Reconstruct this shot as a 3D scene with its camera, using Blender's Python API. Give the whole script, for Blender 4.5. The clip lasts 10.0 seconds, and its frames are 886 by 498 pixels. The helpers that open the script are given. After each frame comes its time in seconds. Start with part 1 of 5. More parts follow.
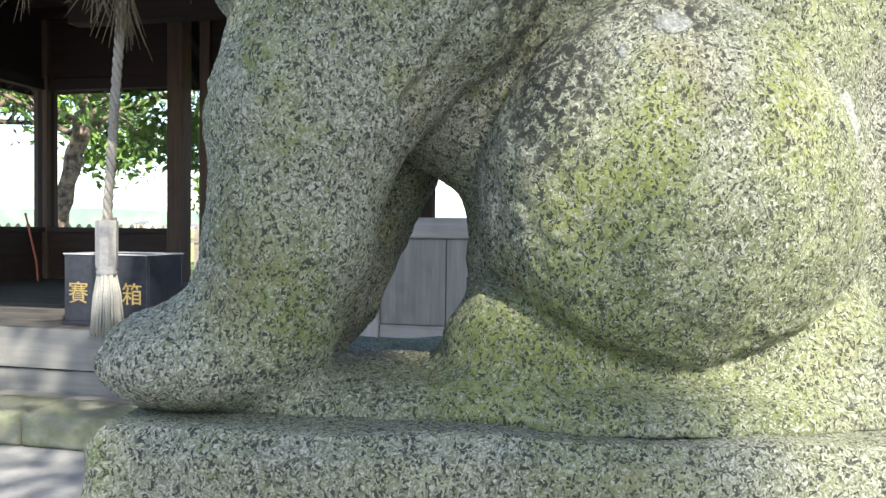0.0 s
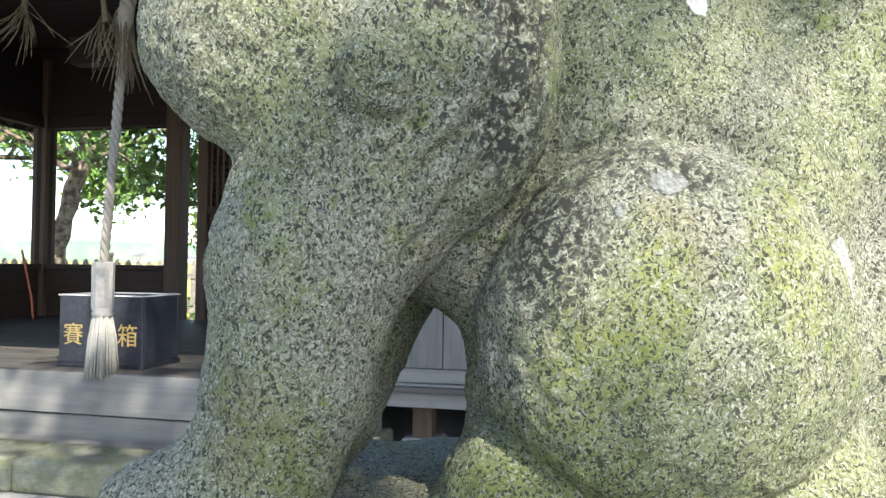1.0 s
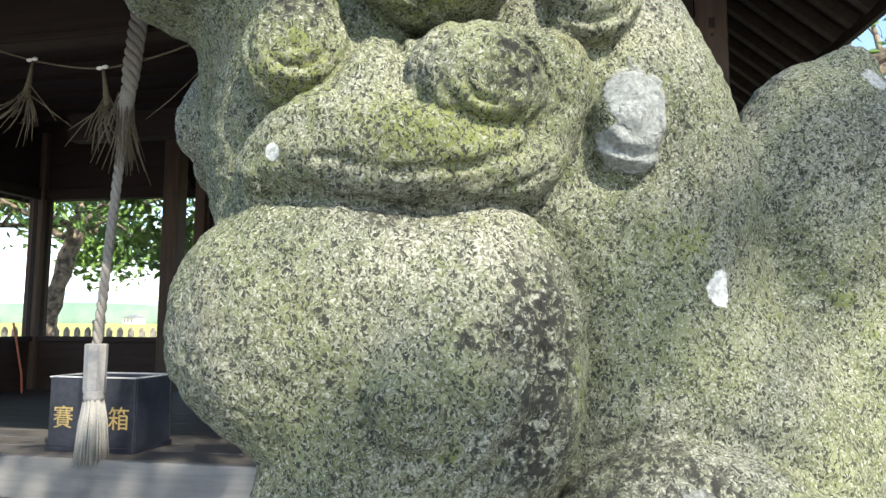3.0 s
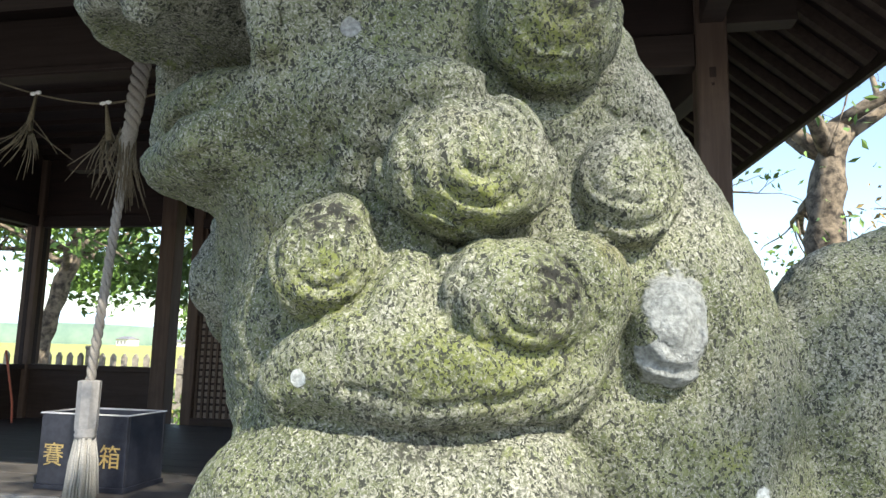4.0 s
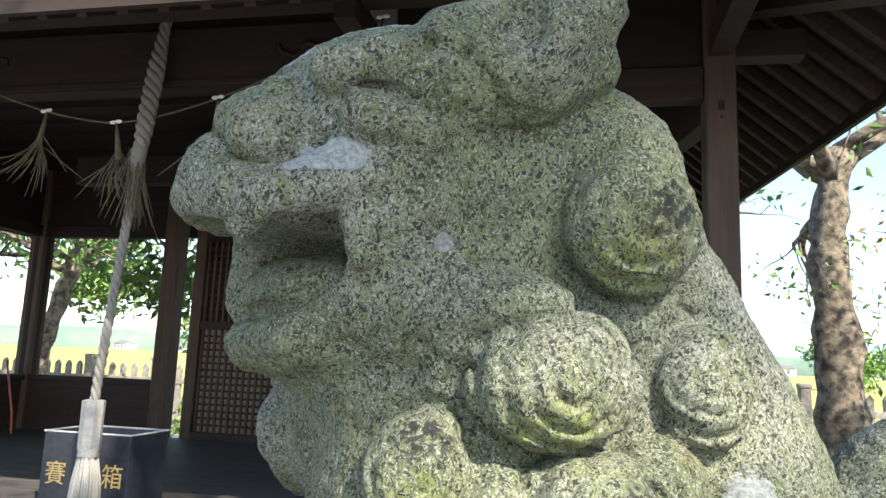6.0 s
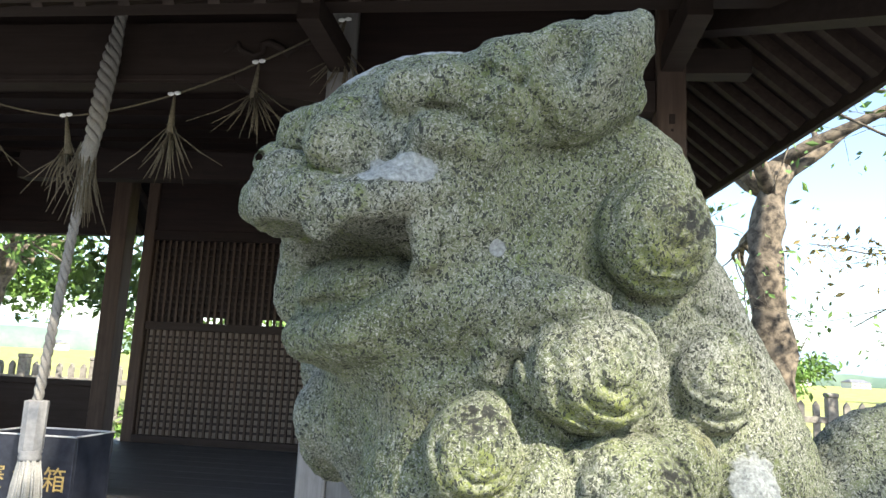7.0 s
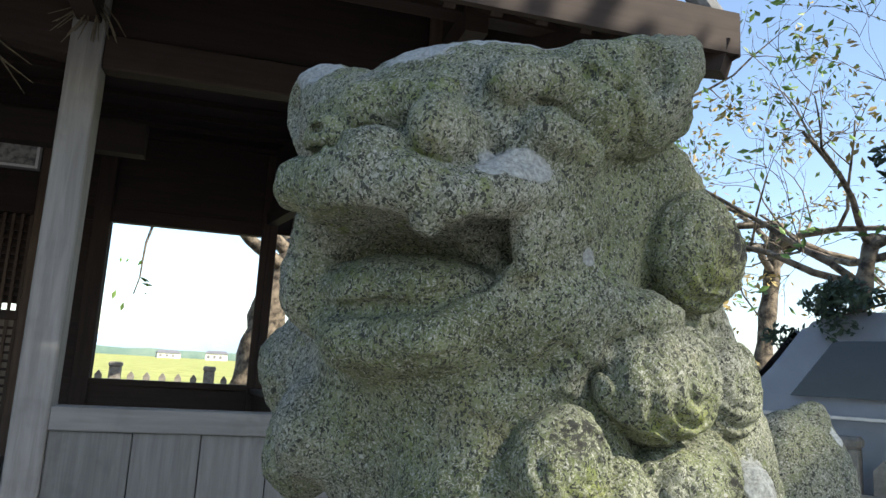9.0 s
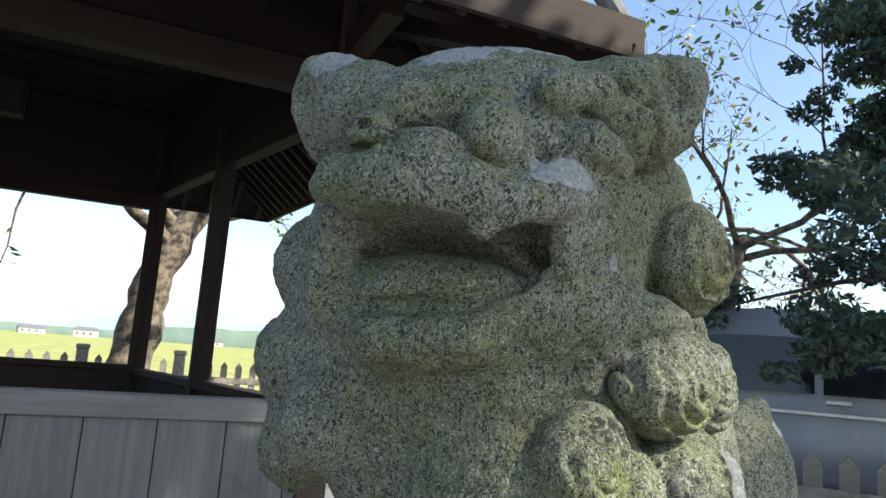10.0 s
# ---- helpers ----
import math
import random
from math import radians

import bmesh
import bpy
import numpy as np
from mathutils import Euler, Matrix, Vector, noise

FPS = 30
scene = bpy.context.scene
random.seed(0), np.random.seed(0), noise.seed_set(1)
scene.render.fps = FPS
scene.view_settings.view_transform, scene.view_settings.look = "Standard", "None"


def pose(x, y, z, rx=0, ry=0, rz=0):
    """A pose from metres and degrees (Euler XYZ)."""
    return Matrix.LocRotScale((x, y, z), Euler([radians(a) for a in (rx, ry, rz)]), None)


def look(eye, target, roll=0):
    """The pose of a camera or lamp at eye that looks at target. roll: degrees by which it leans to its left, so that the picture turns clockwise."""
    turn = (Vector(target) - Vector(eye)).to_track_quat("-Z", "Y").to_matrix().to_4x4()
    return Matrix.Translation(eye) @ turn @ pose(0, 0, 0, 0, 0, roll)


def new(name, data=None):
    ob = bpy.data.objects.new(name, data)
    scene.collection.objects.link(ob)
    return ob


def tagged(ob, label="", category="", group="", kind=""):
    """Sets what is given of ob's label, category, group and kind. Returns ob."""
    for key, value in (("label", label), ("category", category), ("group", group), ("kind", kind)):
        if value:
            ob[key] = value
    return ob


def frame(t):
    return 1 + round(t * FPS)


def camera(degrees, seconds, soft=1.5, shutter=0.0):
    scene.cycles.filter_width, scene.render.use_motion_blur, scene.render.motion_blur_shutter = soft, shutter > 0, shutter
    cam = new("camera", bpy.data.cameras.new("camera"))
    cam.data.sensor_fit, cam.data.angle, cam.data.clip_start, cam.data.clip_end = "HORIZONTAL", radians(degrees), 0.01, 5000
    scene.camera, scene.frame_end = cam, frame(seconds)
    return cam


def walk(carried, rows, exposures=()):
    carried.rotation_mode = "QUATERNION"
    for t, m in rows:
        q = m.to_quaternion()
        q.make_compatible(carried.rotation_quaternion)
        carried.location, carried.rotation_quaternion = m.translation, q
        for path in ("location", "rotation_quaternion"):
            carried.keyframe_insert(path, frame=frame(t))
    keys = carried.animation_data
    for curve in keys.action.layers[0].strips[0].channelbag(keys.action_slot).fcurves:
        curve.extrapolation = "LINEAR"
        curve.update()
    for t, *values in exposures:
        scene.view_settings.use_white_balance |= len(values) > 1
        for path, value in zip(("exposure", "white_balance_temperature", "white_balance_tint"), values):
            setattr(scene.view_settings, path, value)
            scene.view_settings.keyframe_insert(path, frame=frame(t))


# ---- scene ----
cam = camera(64.2, 10.0)
METRES, EYE, TILT, LEAN, TURN = 0.75, 1.2, 0.0, 0.0, 12.0
ROWS = [
    (0.0, 0.0, 0.0, 0.0, 0.02, -1.42, -0.66),
    (0.5, -0.0022, -0.0037, 0.0365, -0.21, 0.03, -0.87),
    (1.0, -0.0021, -0.0022, 0.0747, -0.22, 1.23, -0.72),
    (1.5, -0.0037, -0.0036, 0.107, -0.22, 2.57, -0.14),
    (2.0, -0.0078, -0.0089, 0.1397, -0.34, 3.79, 0.28),
    (3.5, -0.0361, -0.0087, 0.2937, -0.99, 7.27, -0.71),
    (4.0, -0.0488, -0.0039, 0.3558, -1.07, 8.17, -1.24),
    (4.5, -0.0657, 0.002, 0.4023, -1.0, 8.0, -1.56),
    (5.0, -0.0787, -0.0047, 0.4345, -1.13, 8.21, -1.96),
    (5.5, -0.0891, -0.0156, 0.4612, -1.18, 8.75, -1.75),
    (6.0, -0.1115, -0.0373, 0.4813, -1.27, 8.91, -2.24),
    (7.5, -0.2579, -0.0912, 0.4602, -10.14, 9.6, -2.65),
    (8.0, -0.3296, -0.0322, 0.4553, -15.89, 9.77, -2.58),
    (8.5, -0.3779, -0.0059, 0.4588, -21.89, 9.83, -2.71),
    (9.0, -0.4276, 0.0216, 0.4705, -27.73, 9.8, -3.21),
    (9.5, -0.486, 0.0505, 0.4723, -33.26, 9.53, -3.89),
    (10.0, -0.5249, 0.0672, 0.4738, -36.85, 9.04, -4.28),
]
walk(cam, [(t, pose(0, 0, EYE, TILT, LEAN, TURN) @ pose(METRES * x, METRES * y, METRES * z, 90 + pitch, roll, yaw)) for t, x, y, z, yaw, pitch, roll in ROWS],
     exposures=[(0.0, 1.62), (2.0, 1.72), (3.5, 1.3), (6.0, 1.5), (7.5, 1.65), (8.5, 1.4), (9.0, 1.05), (10.0, 1.0)])

# ---- world and light ----
world = bpy.data.worlds.new("sky")
scene.world = world
world.use_nodes = True
_n, _l = world.node_tree.nodes, world.node_tree.links
_n.clear()
_sky = _n.new("ShaderNodeTexSky")
_sky.sky_type = "NISHITA"
_sky.sun_disc = False
SUN_EL, SUN_AZ = 42.0, 138.0          # azimuth clockwise from +y
_sky.sun_elevation, _sky.sun_rotation = radians(SUN_EL), radians(SUN_AZ)
_sky.air_density, _sky.dust_density, _sky.ozone_density = 1.0, 1.0, 1.2
_bg, _out = _n.new("ShaderNodeBackground"), _n.new("ShaderNodeOutputWorld")
_bg.inputs[1].default_value = 0.15
_l.new(_sky.outputs[0], _bg.inputs[0])
_l.new(_bg.outputs[0], _out.inputs[0])
sun = new("sun", bpy.data.lights.new("sun", "SUN"))
sun.data.energy, sun.data.angle, sun.data.color = 5.0, radians(0.55), (1.0, 0.92, 0.78)
_a, _e = radians(SUN_AZ), radians(SUN_EL)
sun.matrix_world = look((12 * math.sin(_a), 12 * math.cos(_a), 12 * math.tan(_e)), (0, 0, 0))


# ---- materials ----
class Tree:
    """Short hand for building a node material."""

    def __init__(self, name):
        self.m = bpy.data.materials.new(name)
        self.m.use_nodes = True
        self.nt = self.m.node_tree
        self.nt.nodes.clear()
        self.out = self.nt.nodes.new("ShaderNodeOutputMaterial")
        self.b = self.nt.nodes.new("ShaderNodeBsdfPrincipled")
        self.nt.links.new(self.b.outputs[0], self.out.inputs[0])
        tc = self.nt.nodes.new("ShaderNodeTexCoord")
        self.obj = tc.outputs["Object"]

    def put(self, sock, v):
        if isinstance(v, bpy.types.NodeSocket):
            self.nt.links.new(v, sock)
        elif isinstance(v, tuple) and len(v) == 3 and sock.type == "RGBA":
            sock.default_value = (*v, 1)
        else:
            sock.default_value = v

    def scaled(self, s, src=None):
        n = self.nt.nodes.new("ShaderNodeMapping")
        self.put(n.inputs["Vector"], src or self.obj)
        n.inputs["Scale"].default_value = s if isinstance(s, tuple) else (s, s, s)
        return n.outputs[0]

    def noise(self, scale, detail=4.0, rough=0.55, vec=None, dist=0.0):
        n = self.nt.nodes.new("ShaderNodeTexNoise")
        self.put(n.inputs["Vector"], vec or self.obj)
        n.inputs["Scale"].default_value, n.inputs["Detail"].default_value = scale, detail
        n.inputs["Roughness"].default_value, n.inputs["Distortion"].default_value = rough, dist
        return n.outputs["Fac"]

    def cells(self, scale, vec=None, feature="F1", out="Distance", rand=1.0):
        n = self.nt.nodes.new("ShaderNodeTexVoronoi")
        n.feature = feature
        self.put(n.inputs["Vector"], vec or self.obj)
        n.inputs["Scale"].default_value, n.inputs["Randomness"].default_value = scale, rand
        return n.outputs[out]

    def wave(self, scale, dist=2.0, detail=3.0, vec=None, axis="X"):
        n = self.nt.nodes.new("ShaderNodeTexWave")
        n.bands_direction = axis
        self.put(n.inputs["Vector"], vec or self.obj)
        n.inputs["Scale"].default_value, n.inputs["Distortion"].default_value, n.inputs["Detail"].default_value = scale, dist, detail
        return n.outputs["Fac"]

    def ramp(self, v, *stops):
        n = self.nt.nodes.new("ShaderNodeValToRGB")
        self.put(n.inputs[0], v)
        e = n.color_ramp.elements
        while len(e) < len(stops):
            e.new(0.5)
        for el, (p, c) in zip(e, stops):
            el.position, el.color = p, ((c, c, c, 1) if isinstance(c, (int, float)) else (*c, 1))
        return n.outputs[0]

    def step(self, v, lo, hi):
        n = self.nt.nodes.new("ShaderNodeMapRange")
        n.interpolation_type = "SMOOTHSTEP"
        self.put(n.inputs["Value"], v)
        n.inputs["From Min"].default_value, n.inputs["From Max"].default_value = lo, hi
        return n.outputs[0]

    def math(self, op, a, b=0.0, clamp=False):
        n = self.nt.nodes.new("ShaderNodeMath")
        n.operation, n.use_clamp = op, clamp
        self.put(n.inputs[0], a)
        self.put(n.inputs[1], b)
        return n.outputs[0]

    def mix(self, f, a, b, mode="MIX"):
        n = self.nt.nodes.new("ShaderNodeMix")
        n.data_type, n.blend_type = "RGBA", mode
        self.put(n.inputs[0], f)
        self.put(n.inputs[6], a)
        self.put(n.inputs[7], b)
        return n.outputs[2]

    def rand(self):
        return self.nt.nodes.new("ShaderNodeObjectInfo").outputs["Random"]

    def island(self):
        return self.nt.nodes.new("ShaderNodeNewGeometry").outputs["Random Per Island"]

    def near(self, c, wob=None, stretch=(1, 1, 1)):
        """Distance to a spot c of the object, the axes stretched."""
        n = self.nt.nodes.new("ShaderNodeVectorMath")
        n.operation = "SUBTRACT"
        self.put(n.inputs[0], self.obj)
        n.inputs[1].default_value = c
        s = self.nt.nodes.new("ShaderNodeVectorMath")
        s.operation = "MULTIPLY"
        self.put(s.inputs[0], n.outputs[0])
        s.inputs[1].default_value = stretch
        d = self.nt.nodes.new("ShaderNodeVectorMath")
        d.operation = "LENGTH"
        self.put(d.inputs[0], s.outputs[0])
        v = d.outputs["Value"]
        return self.math("ADD", v, wob) if wob is not None else v

    def bump(self, h, strength=0.4, dist=0.002, after=None):
        n = self.nt.nodes.new("ShaderNodeBump")
        self.put(n.inputs["Height"], h)
        n.inputs["Strength"].default_value, n.inputs["Distance"].default_value = strength, dist
        if after is not None:
            self.put(n.inputs["Normal"], after)
        return n.outputs[0]

    def done(self, color, rough=0.8, normal=None, metal=0.0, spec=0.5):
        self.put(self.b.inputs["Base Color"], color)
        self.put(self.b.inputs["Roughness"], rough)
        self.put(self.b.inputs["Metallic"], metal)
        self.put(self.b.inputs["Specular IOR Level"], spec)
        if normal is not None:
            self.put(self.b.inputs["Normal"], normal)
        return self.m


def granite(name, moss=0.5, warm=0.0, patches=(), dark_spots=(), moss_spots=()):
    """Weathered granite: pale matrix, black mica flecks, moss and pale lichen crusts."""
    t = Tree(name)
    warp = t.nt.nodes.new("ShaderNodeTexNoise")
    t.put(warp.inputs["Vector"], t.obj)
    warp.inputs["Scale"].default_value, warp.inputs["Detail"].default_value = 230, 2
    add = t.nt.nodes.new("ShaderNodeVectorMath")
    add.operation = "MULTIPLY_ADD"
    t.put(add.inputs[0], warp.outputs["Color"])
    add.inputs[1].default_value = (0.006, 0.006, 0.006)
    t.put(add.inputs[2], t.obj)
    v = add.outputs[0]
    big, mid = t.noise(9, 5, 0.6), t.noise(34, 4, 0.6)
    grain = t.noise(760, 3, 0.7, v)
    cell = t.cells(1000, t.scaled((1, 1, 0.62), v), out="Color")
    sep = t.nt.nodes.new("ShaderNodeSeparateColor")
    t.put(sep.inputs[0], cell)
    base = t.ramp(grain, (0.34, (0.085, 0.090, 0.070)), (0.5, (0.175, 0.178, 0.150)), (0.64, (0.34, 0.345, 0.305)))
    base = t.mix(t.step(sep.outputs[1], 0.6, 0.92), base, (0.34, 0.345, 0.305))
    fleck = t.math("MULTIPLY", t.step(sep.outputs[0], 0.70, 0.78), t.step(t.noise(150, 3, 0.6), 0.34, 0.5))
    fine = t.step(t.noise(620, 3, 0.5, v), 0.585, 0.66)
    fleck = t.math("MAXIMUM", fleck, t.math("MULTIPLY", fine, 0.7))
    film = t.mix(t.step(mid, 0.35, 0.7), (0.085, 0.103, 0.044), (0.160, 0.182, 0.086))
    m = t.math("MULTIPLY", t.step(big, 0.32, 0.62), moss)
    veil = t.math("MULTIPLY", t.math("ADD", m, 0.30 * moss), t.step(grain, 0.68, 0.43))
    col = t.mix(veil, base, film, "MIX")
    ms = t.math("MULTIPLY", t.step(t.math("ADD", t.math("MULTIPLY", t.noise(21, 5, 0.65), 0.55), t.math("MULTIPLY", t.noise(170, 4, 0.7), 0.45)), 0.55, 0.66), moss)
    col = t.mix(ms, col, (0.112, 0.142, 0.034))
    ochre = t.math("MULTIPLY", t.step(t.noise(15, 4, 0.6, t.scaled((1, 1.3, 0.9))), 0.58, 0.72), 0.5 * moss)
    col = t.mix(ochre, col, (0.15, 0.13, 0.058))
    for c, r, st in moss_spots:
        k = t.near(c, t.math("MULTIPLY", t.math("SUBTRACT", t.noise(60, 4, 0.6), 0.5), r * 1.4), st)
        f = t.math("MULTIPLY", t.math("SUBTRACT", 1.0, t.step(k, r * 0.3, r * 1.25)), t.step(t.noise(300, 4, 0.7), 0.36, 0.62))
        col = t.mix(t.math("MULTIPLY", f, 0.8), col, (0.155, 0.18, 0.038))
    for c, r, st in dark_spots:
        k = t.near(c, t.math("MULTIPLY", t.math("SUBTRACT", t.noise(90, 4, 0.65), 0.5), r * 1.5), st)
        f = t.math("MULTIPLY", t.math("SUBTRACT", 1.0, t.step(k, r * 0.5, r * 1.2)), t.step(t.noise(240, 3, 0.6, v), 0.42, 0.56))
        col = t.mix(f, col, (0.03, 0.03, 0.026))
    col = t.mix(t.math("MULTIPLY", fleck, 0.95), col, (0.03, 0.033, 0.028))
    rough_bits = t.math("ADD", t.math("MULTIPLY", grain, 0.5), t.math("MULTIPLY", mid, 0.8))
    rough_bits = t.math("SUBTRACT", rough_bits, t.math("MULTIPLY", fleck, 0.35))
    for c, r, st, pale in patches:
        k = t.near(c, t.math("MULTIPLY", t.math("SUBTRACT", t.noise(75, 4, 0.6), 0.5), r * 1.1), st)
        f = t.math("SUBTRACT", 1.0, t.step(k, r * 0.9, r * 1.02))
        crust = t.ramp(t.noise(420, 3, 0.6), (0.35, (0.45 * pale, 0.48 * pale, 0.46 * pale)), (0.65, (0.85 * pale, 0.9 * pale, 0.86 * pale)))
        col = t.mix(f, col, crust)
        rough_bits = t.math("ADD", rough_bits, t.math("MULTIPLY", f, 0.5))
    n1 = t.bump(rough_bits, 0.85, 0.0024)
    return t.done(col, 0.9, n1, spec=0.25)


def weathered(name, c0, c1, grain_axis=2, rough=0.75, scale=1.0, tone=0.3):
    """Planed timber with long grain, faint stains and a tone of its own for each piece."""
    t = Tree(name)
    s = [26.0 * scale] * 3
    s[grain_axis] = 1.6 * scale
    g = t.noise(1.0, 5, 0.65, t.scaled(tuple(s)), 0.4)
    st = t.noise(3.2, 4, 0.6)
    col = t.mix(t.step(g, 0.3, 0.72), c0, c1)
    col = t.mix(t.math("MULTIPLY", t.step(st, 0.5, 0.75), 0.45), col, tuple(x * 0.55 for x in c0))
    dim = t.math("ADD", t.math("MULTIPLY", t.rand(), tone), 1.0 - tone * 0.5)
    hsv = t.nt.nodes.new("ShaderNodeHueSaturation")
    t.put(hsv.inputs["Value"], dim)
    t.put(hsv.inputs["Color"], col)
    return t.done(hsv.outputs[0], rough, t.bump(g, 0.35, 0.0012), spec=0.3)


def simple(name, c0, c1, scale=20, rough=0.8, bump=0.3, metal=0.0, depth=0.002, per_island=False):
    t = Tree(name)
    n = t.noise(scale, 5, 0.6)
    col = t.mix(t.step(n, 0.32, 0.68), c0, c1)
    if per_island:
        col = t.mix(t.math("MULTIPLY", t.island(), 0.8), col, tuple(x * 1.7 for x in c1))
    return t.done(col, rough, t.bump(n, bump, depth), metal)


M_dado = weathered("weathered_board", (0.103, 0.103, 0.100), (0.148, 0.148, 0.143), 2)
M_rail = weathered("weathered_rail", (0.134, 0.134, 0.130), (0.182, 0.180, 0.172), 0)
M_post = weathered("weathered_post", (0.130, 0.125, 0.119), (0.190, 0.186, 0.177), 2)
# dark timber and M_brown_h lowered to near black: interior shade put into colour
M_dark_v = weathered("shade_dark_upright_timber", (0.017, 0.010, 0.008), (0.029, 0.018, 0.013), 2)
M_dark_h = weathered("shade_dark_level_timber", (0.013, 0.007, 0.006), (0.022, 0.013, 0.010), 0)
M_dark_y = weathered("shade_dark_cross_timber", (0.029, 0.019, 0.014), (0.046, 0.032, 0.024), 1)
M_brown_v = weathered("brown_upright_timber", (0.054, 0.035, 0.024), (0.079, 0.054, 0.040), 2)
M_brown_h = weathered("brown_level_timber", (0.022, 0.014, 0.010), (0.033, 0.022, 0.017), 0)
M_floor = weathered("floor_board", (0.054, 0.050, 0.046), (0.081, 0.076, 0.072), 0, 0.55)
M_stone = granite("step_stone", 0.75)
M_concrete = simple("grey_concrete", (0.15, 0.155, 0.16), (0.22, 0.22, 0.22), 7, 0.9, 0.25)
M_tile = simple("roof_tile", (0.09, 0.095, 0.10), (0.15, 0.155, 0.16), 30, 0.55)
M_straw = simple("dry_straw", (0.078, 0.064, 0.039), (0.133, 0.111, 0.074), 90, 0.9)
M_rope = simple("grey_rope", (0.162, 0.150, 0.132), (0.258, 0.246, 0.222), 160, 0.95, 0.6)
M_tube = simple("grey_wood_sleeve", (0.231, 0.226, 0.220), (0.292, 0.286, 0.275), 40, 0.7)
M_tassel = simple("cotton_tassel", (0.240, 0.235, 0.216), (0.317, 0.312, 0.288), 120, 0.95, 0.4)
M_paper = simple("white_paper", (0.74, 0.74, 0.72), (0.82, 0.82, 0.8), 30, 0.8)
M_box = simple("navy_lacquer", (0.012, 0.014, 0.022), (0.024, 0.027, 0.038), 25, 0.32, 0.05)
M_boxrim = simple("worn_rim", (0.34, 0.35, 0.37), (0.5, 0.5, 0.52), 60, 0.5)
M_gold = simple("gold_paint", (0.400, 0.288, 0.096), (0.496, 0.376, 0.160), 60, 0.45, 0.1, 0.3)
M_screen = simple("pale_screen_board", (0.144, 0.114, 0.090), (0.192, 0.156, 0.126), 12, 0.8)
M_red = simple("red_cord", (0.36, 0.09, 0.055), (0.45, 0.14, 0.08), 60, 0.8)
# bark tones spread wide, so sunlit and shaded patches are painted in too
M_bark = simple("sun_patched_bark", (0.032, 0.026, 0.02), (0.22, 0.18, 0.13), 9, 0.95, 0.9, 0.0, 0.02)
M_twig = simple("dark_twig", (0.06, 0.05, 0.042), (0.11, 0.09, 0.075), 20, 0.9)
M_leaf = simple("broad_leaf", (0.045, 0.095, 0.022), (0.10, 0.18, 0.035), 3, 0.55, 0.0, 0, 0.001, True)
M_leaf_dry = simple("yellowing_leaf", (0.17, 0.13, 0.035), (0.25, 0.19, 0.06), 3, 0.6, 0.0, 0, 0.001, True)
M_pine = simple("dark_conifer_leaf", (0.018, 0.036, 0.024), (0.035, 0.06, 0.036), 4, 0.6, 0.0, 0, 0.001, True)
M_crop = simple("rice_field", (0.208, 0.232, 0.048), (0.368, 0.368, 0.112), 0.6, 0.95, 0.4, 0.0, 0.03)
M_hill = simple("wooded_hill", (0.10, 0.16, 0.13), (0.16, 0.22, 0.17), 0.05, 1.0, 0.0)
# distance haze painted in: the far range is paler and bluer
M_hillfar = simple("far_hill_haze", (0.24, 0.33, 0.43), (0.29, 0.38, 0.47), 0.02, 1.0, 0.0)
M_house = simple("house_wall", (0.52, 0.51, 0.48), (0.66, 0.65, 0.62), 2, 0.9)
M_roofs = simple("house_roof", (0.11, 0.115, 0.13), (0.19, 0.19, 0.20), 3, 0.7)
M_fence = simple("fence_concrete", (0.17, 0.155, 0.13), (0.27, 0.25, 0.215), 14, 0.95)
# white paint turned grey: the shade over the van is put into its colour
M_van = simple("shaded_van_paint", (0.294, 0.301, 0.315), (0.350, 0.357, 0.371), 2, 0.28, 0.0)
M_vanglass = simple("dark_car_glass", (0.012, 0.014, 0.016), (0.02, 0.022, 0.024), 2, 0.06, 0.0)
M_rubber = simple("black_rubber", (0.016, 0.016, 0.016), (0.028, 0.028, 0.028), 30, 0.8)
M_chrome = simple("dull_metal", (0.42, 0.42, 0.43), (0.52, 0.52, 0.53), 20, 0.35, 0.0, 0.8)
M_photo = simple("faded_photograph", (0.12, 0.12, 0.115), (0.46, 0.45, 0.42), 16, 0.35, 0.0)


# ---- mesh helpers ----
def mesh_object(name, bm, material, parent=None, label="", smooth=False):
    me = bpy.data.meshes.new(name)
    bmesh.ops.recalc_face_normals(bm, faces=bm.faces)
    bm.to_mesh(me)
    bm.free()
    me.materials.append(material)
    if smooth:
        me.polygons.foreach_set("use_smooth", [True] * len(me.polygons))
    ob = new(name, me)
    if parent is not None:
        ob.parent = parent
    if label:
        ob["label"] = label
    return ob


def part(name, bm, material, parent, label="", smooth=False):
    return mesh_object(name, bm, material, parent, label, smooth)


def base(name, at, label, category, group="", kind="", turn=0.0):
    e = new(name)
    e.empty_display_size = 0.1
    e.matrix_world = pose(*at, 0, 0, turn)
    return tagged(e, label, category, group, kind)


def box(bm, x0, x1, y0, y1, z0, z1, bevel=0.0):
    """A box between two corners, with rounded edges, added to bm."""
    r = bmesh.ops.create_cube(bm, size=1.0)
    vs = r["verts"]
    bmesh.ops.scale(bm, vec=(x1 - x0, y1 - y0, z1 - z0), verts=vs)
    bmesh.ops.translate(bm, vec=((x0 + x1) / 2, (y0 + y1) / 2, (z0 + z1) / 2), verts=vs)
    if bevel:
        es = list({e for v in vs for e in v.link_edges})
        bmesh.ops.bevel(bm, geom=es, offset=bevel, segments=1, affect="EDGES")
    return bm


def boxed(x0, x1, y0, y1, z0, z1, bevel=0.004):
    return box(bmesh.new(), x0, x1, y0, y1, z0, z1, bevel)


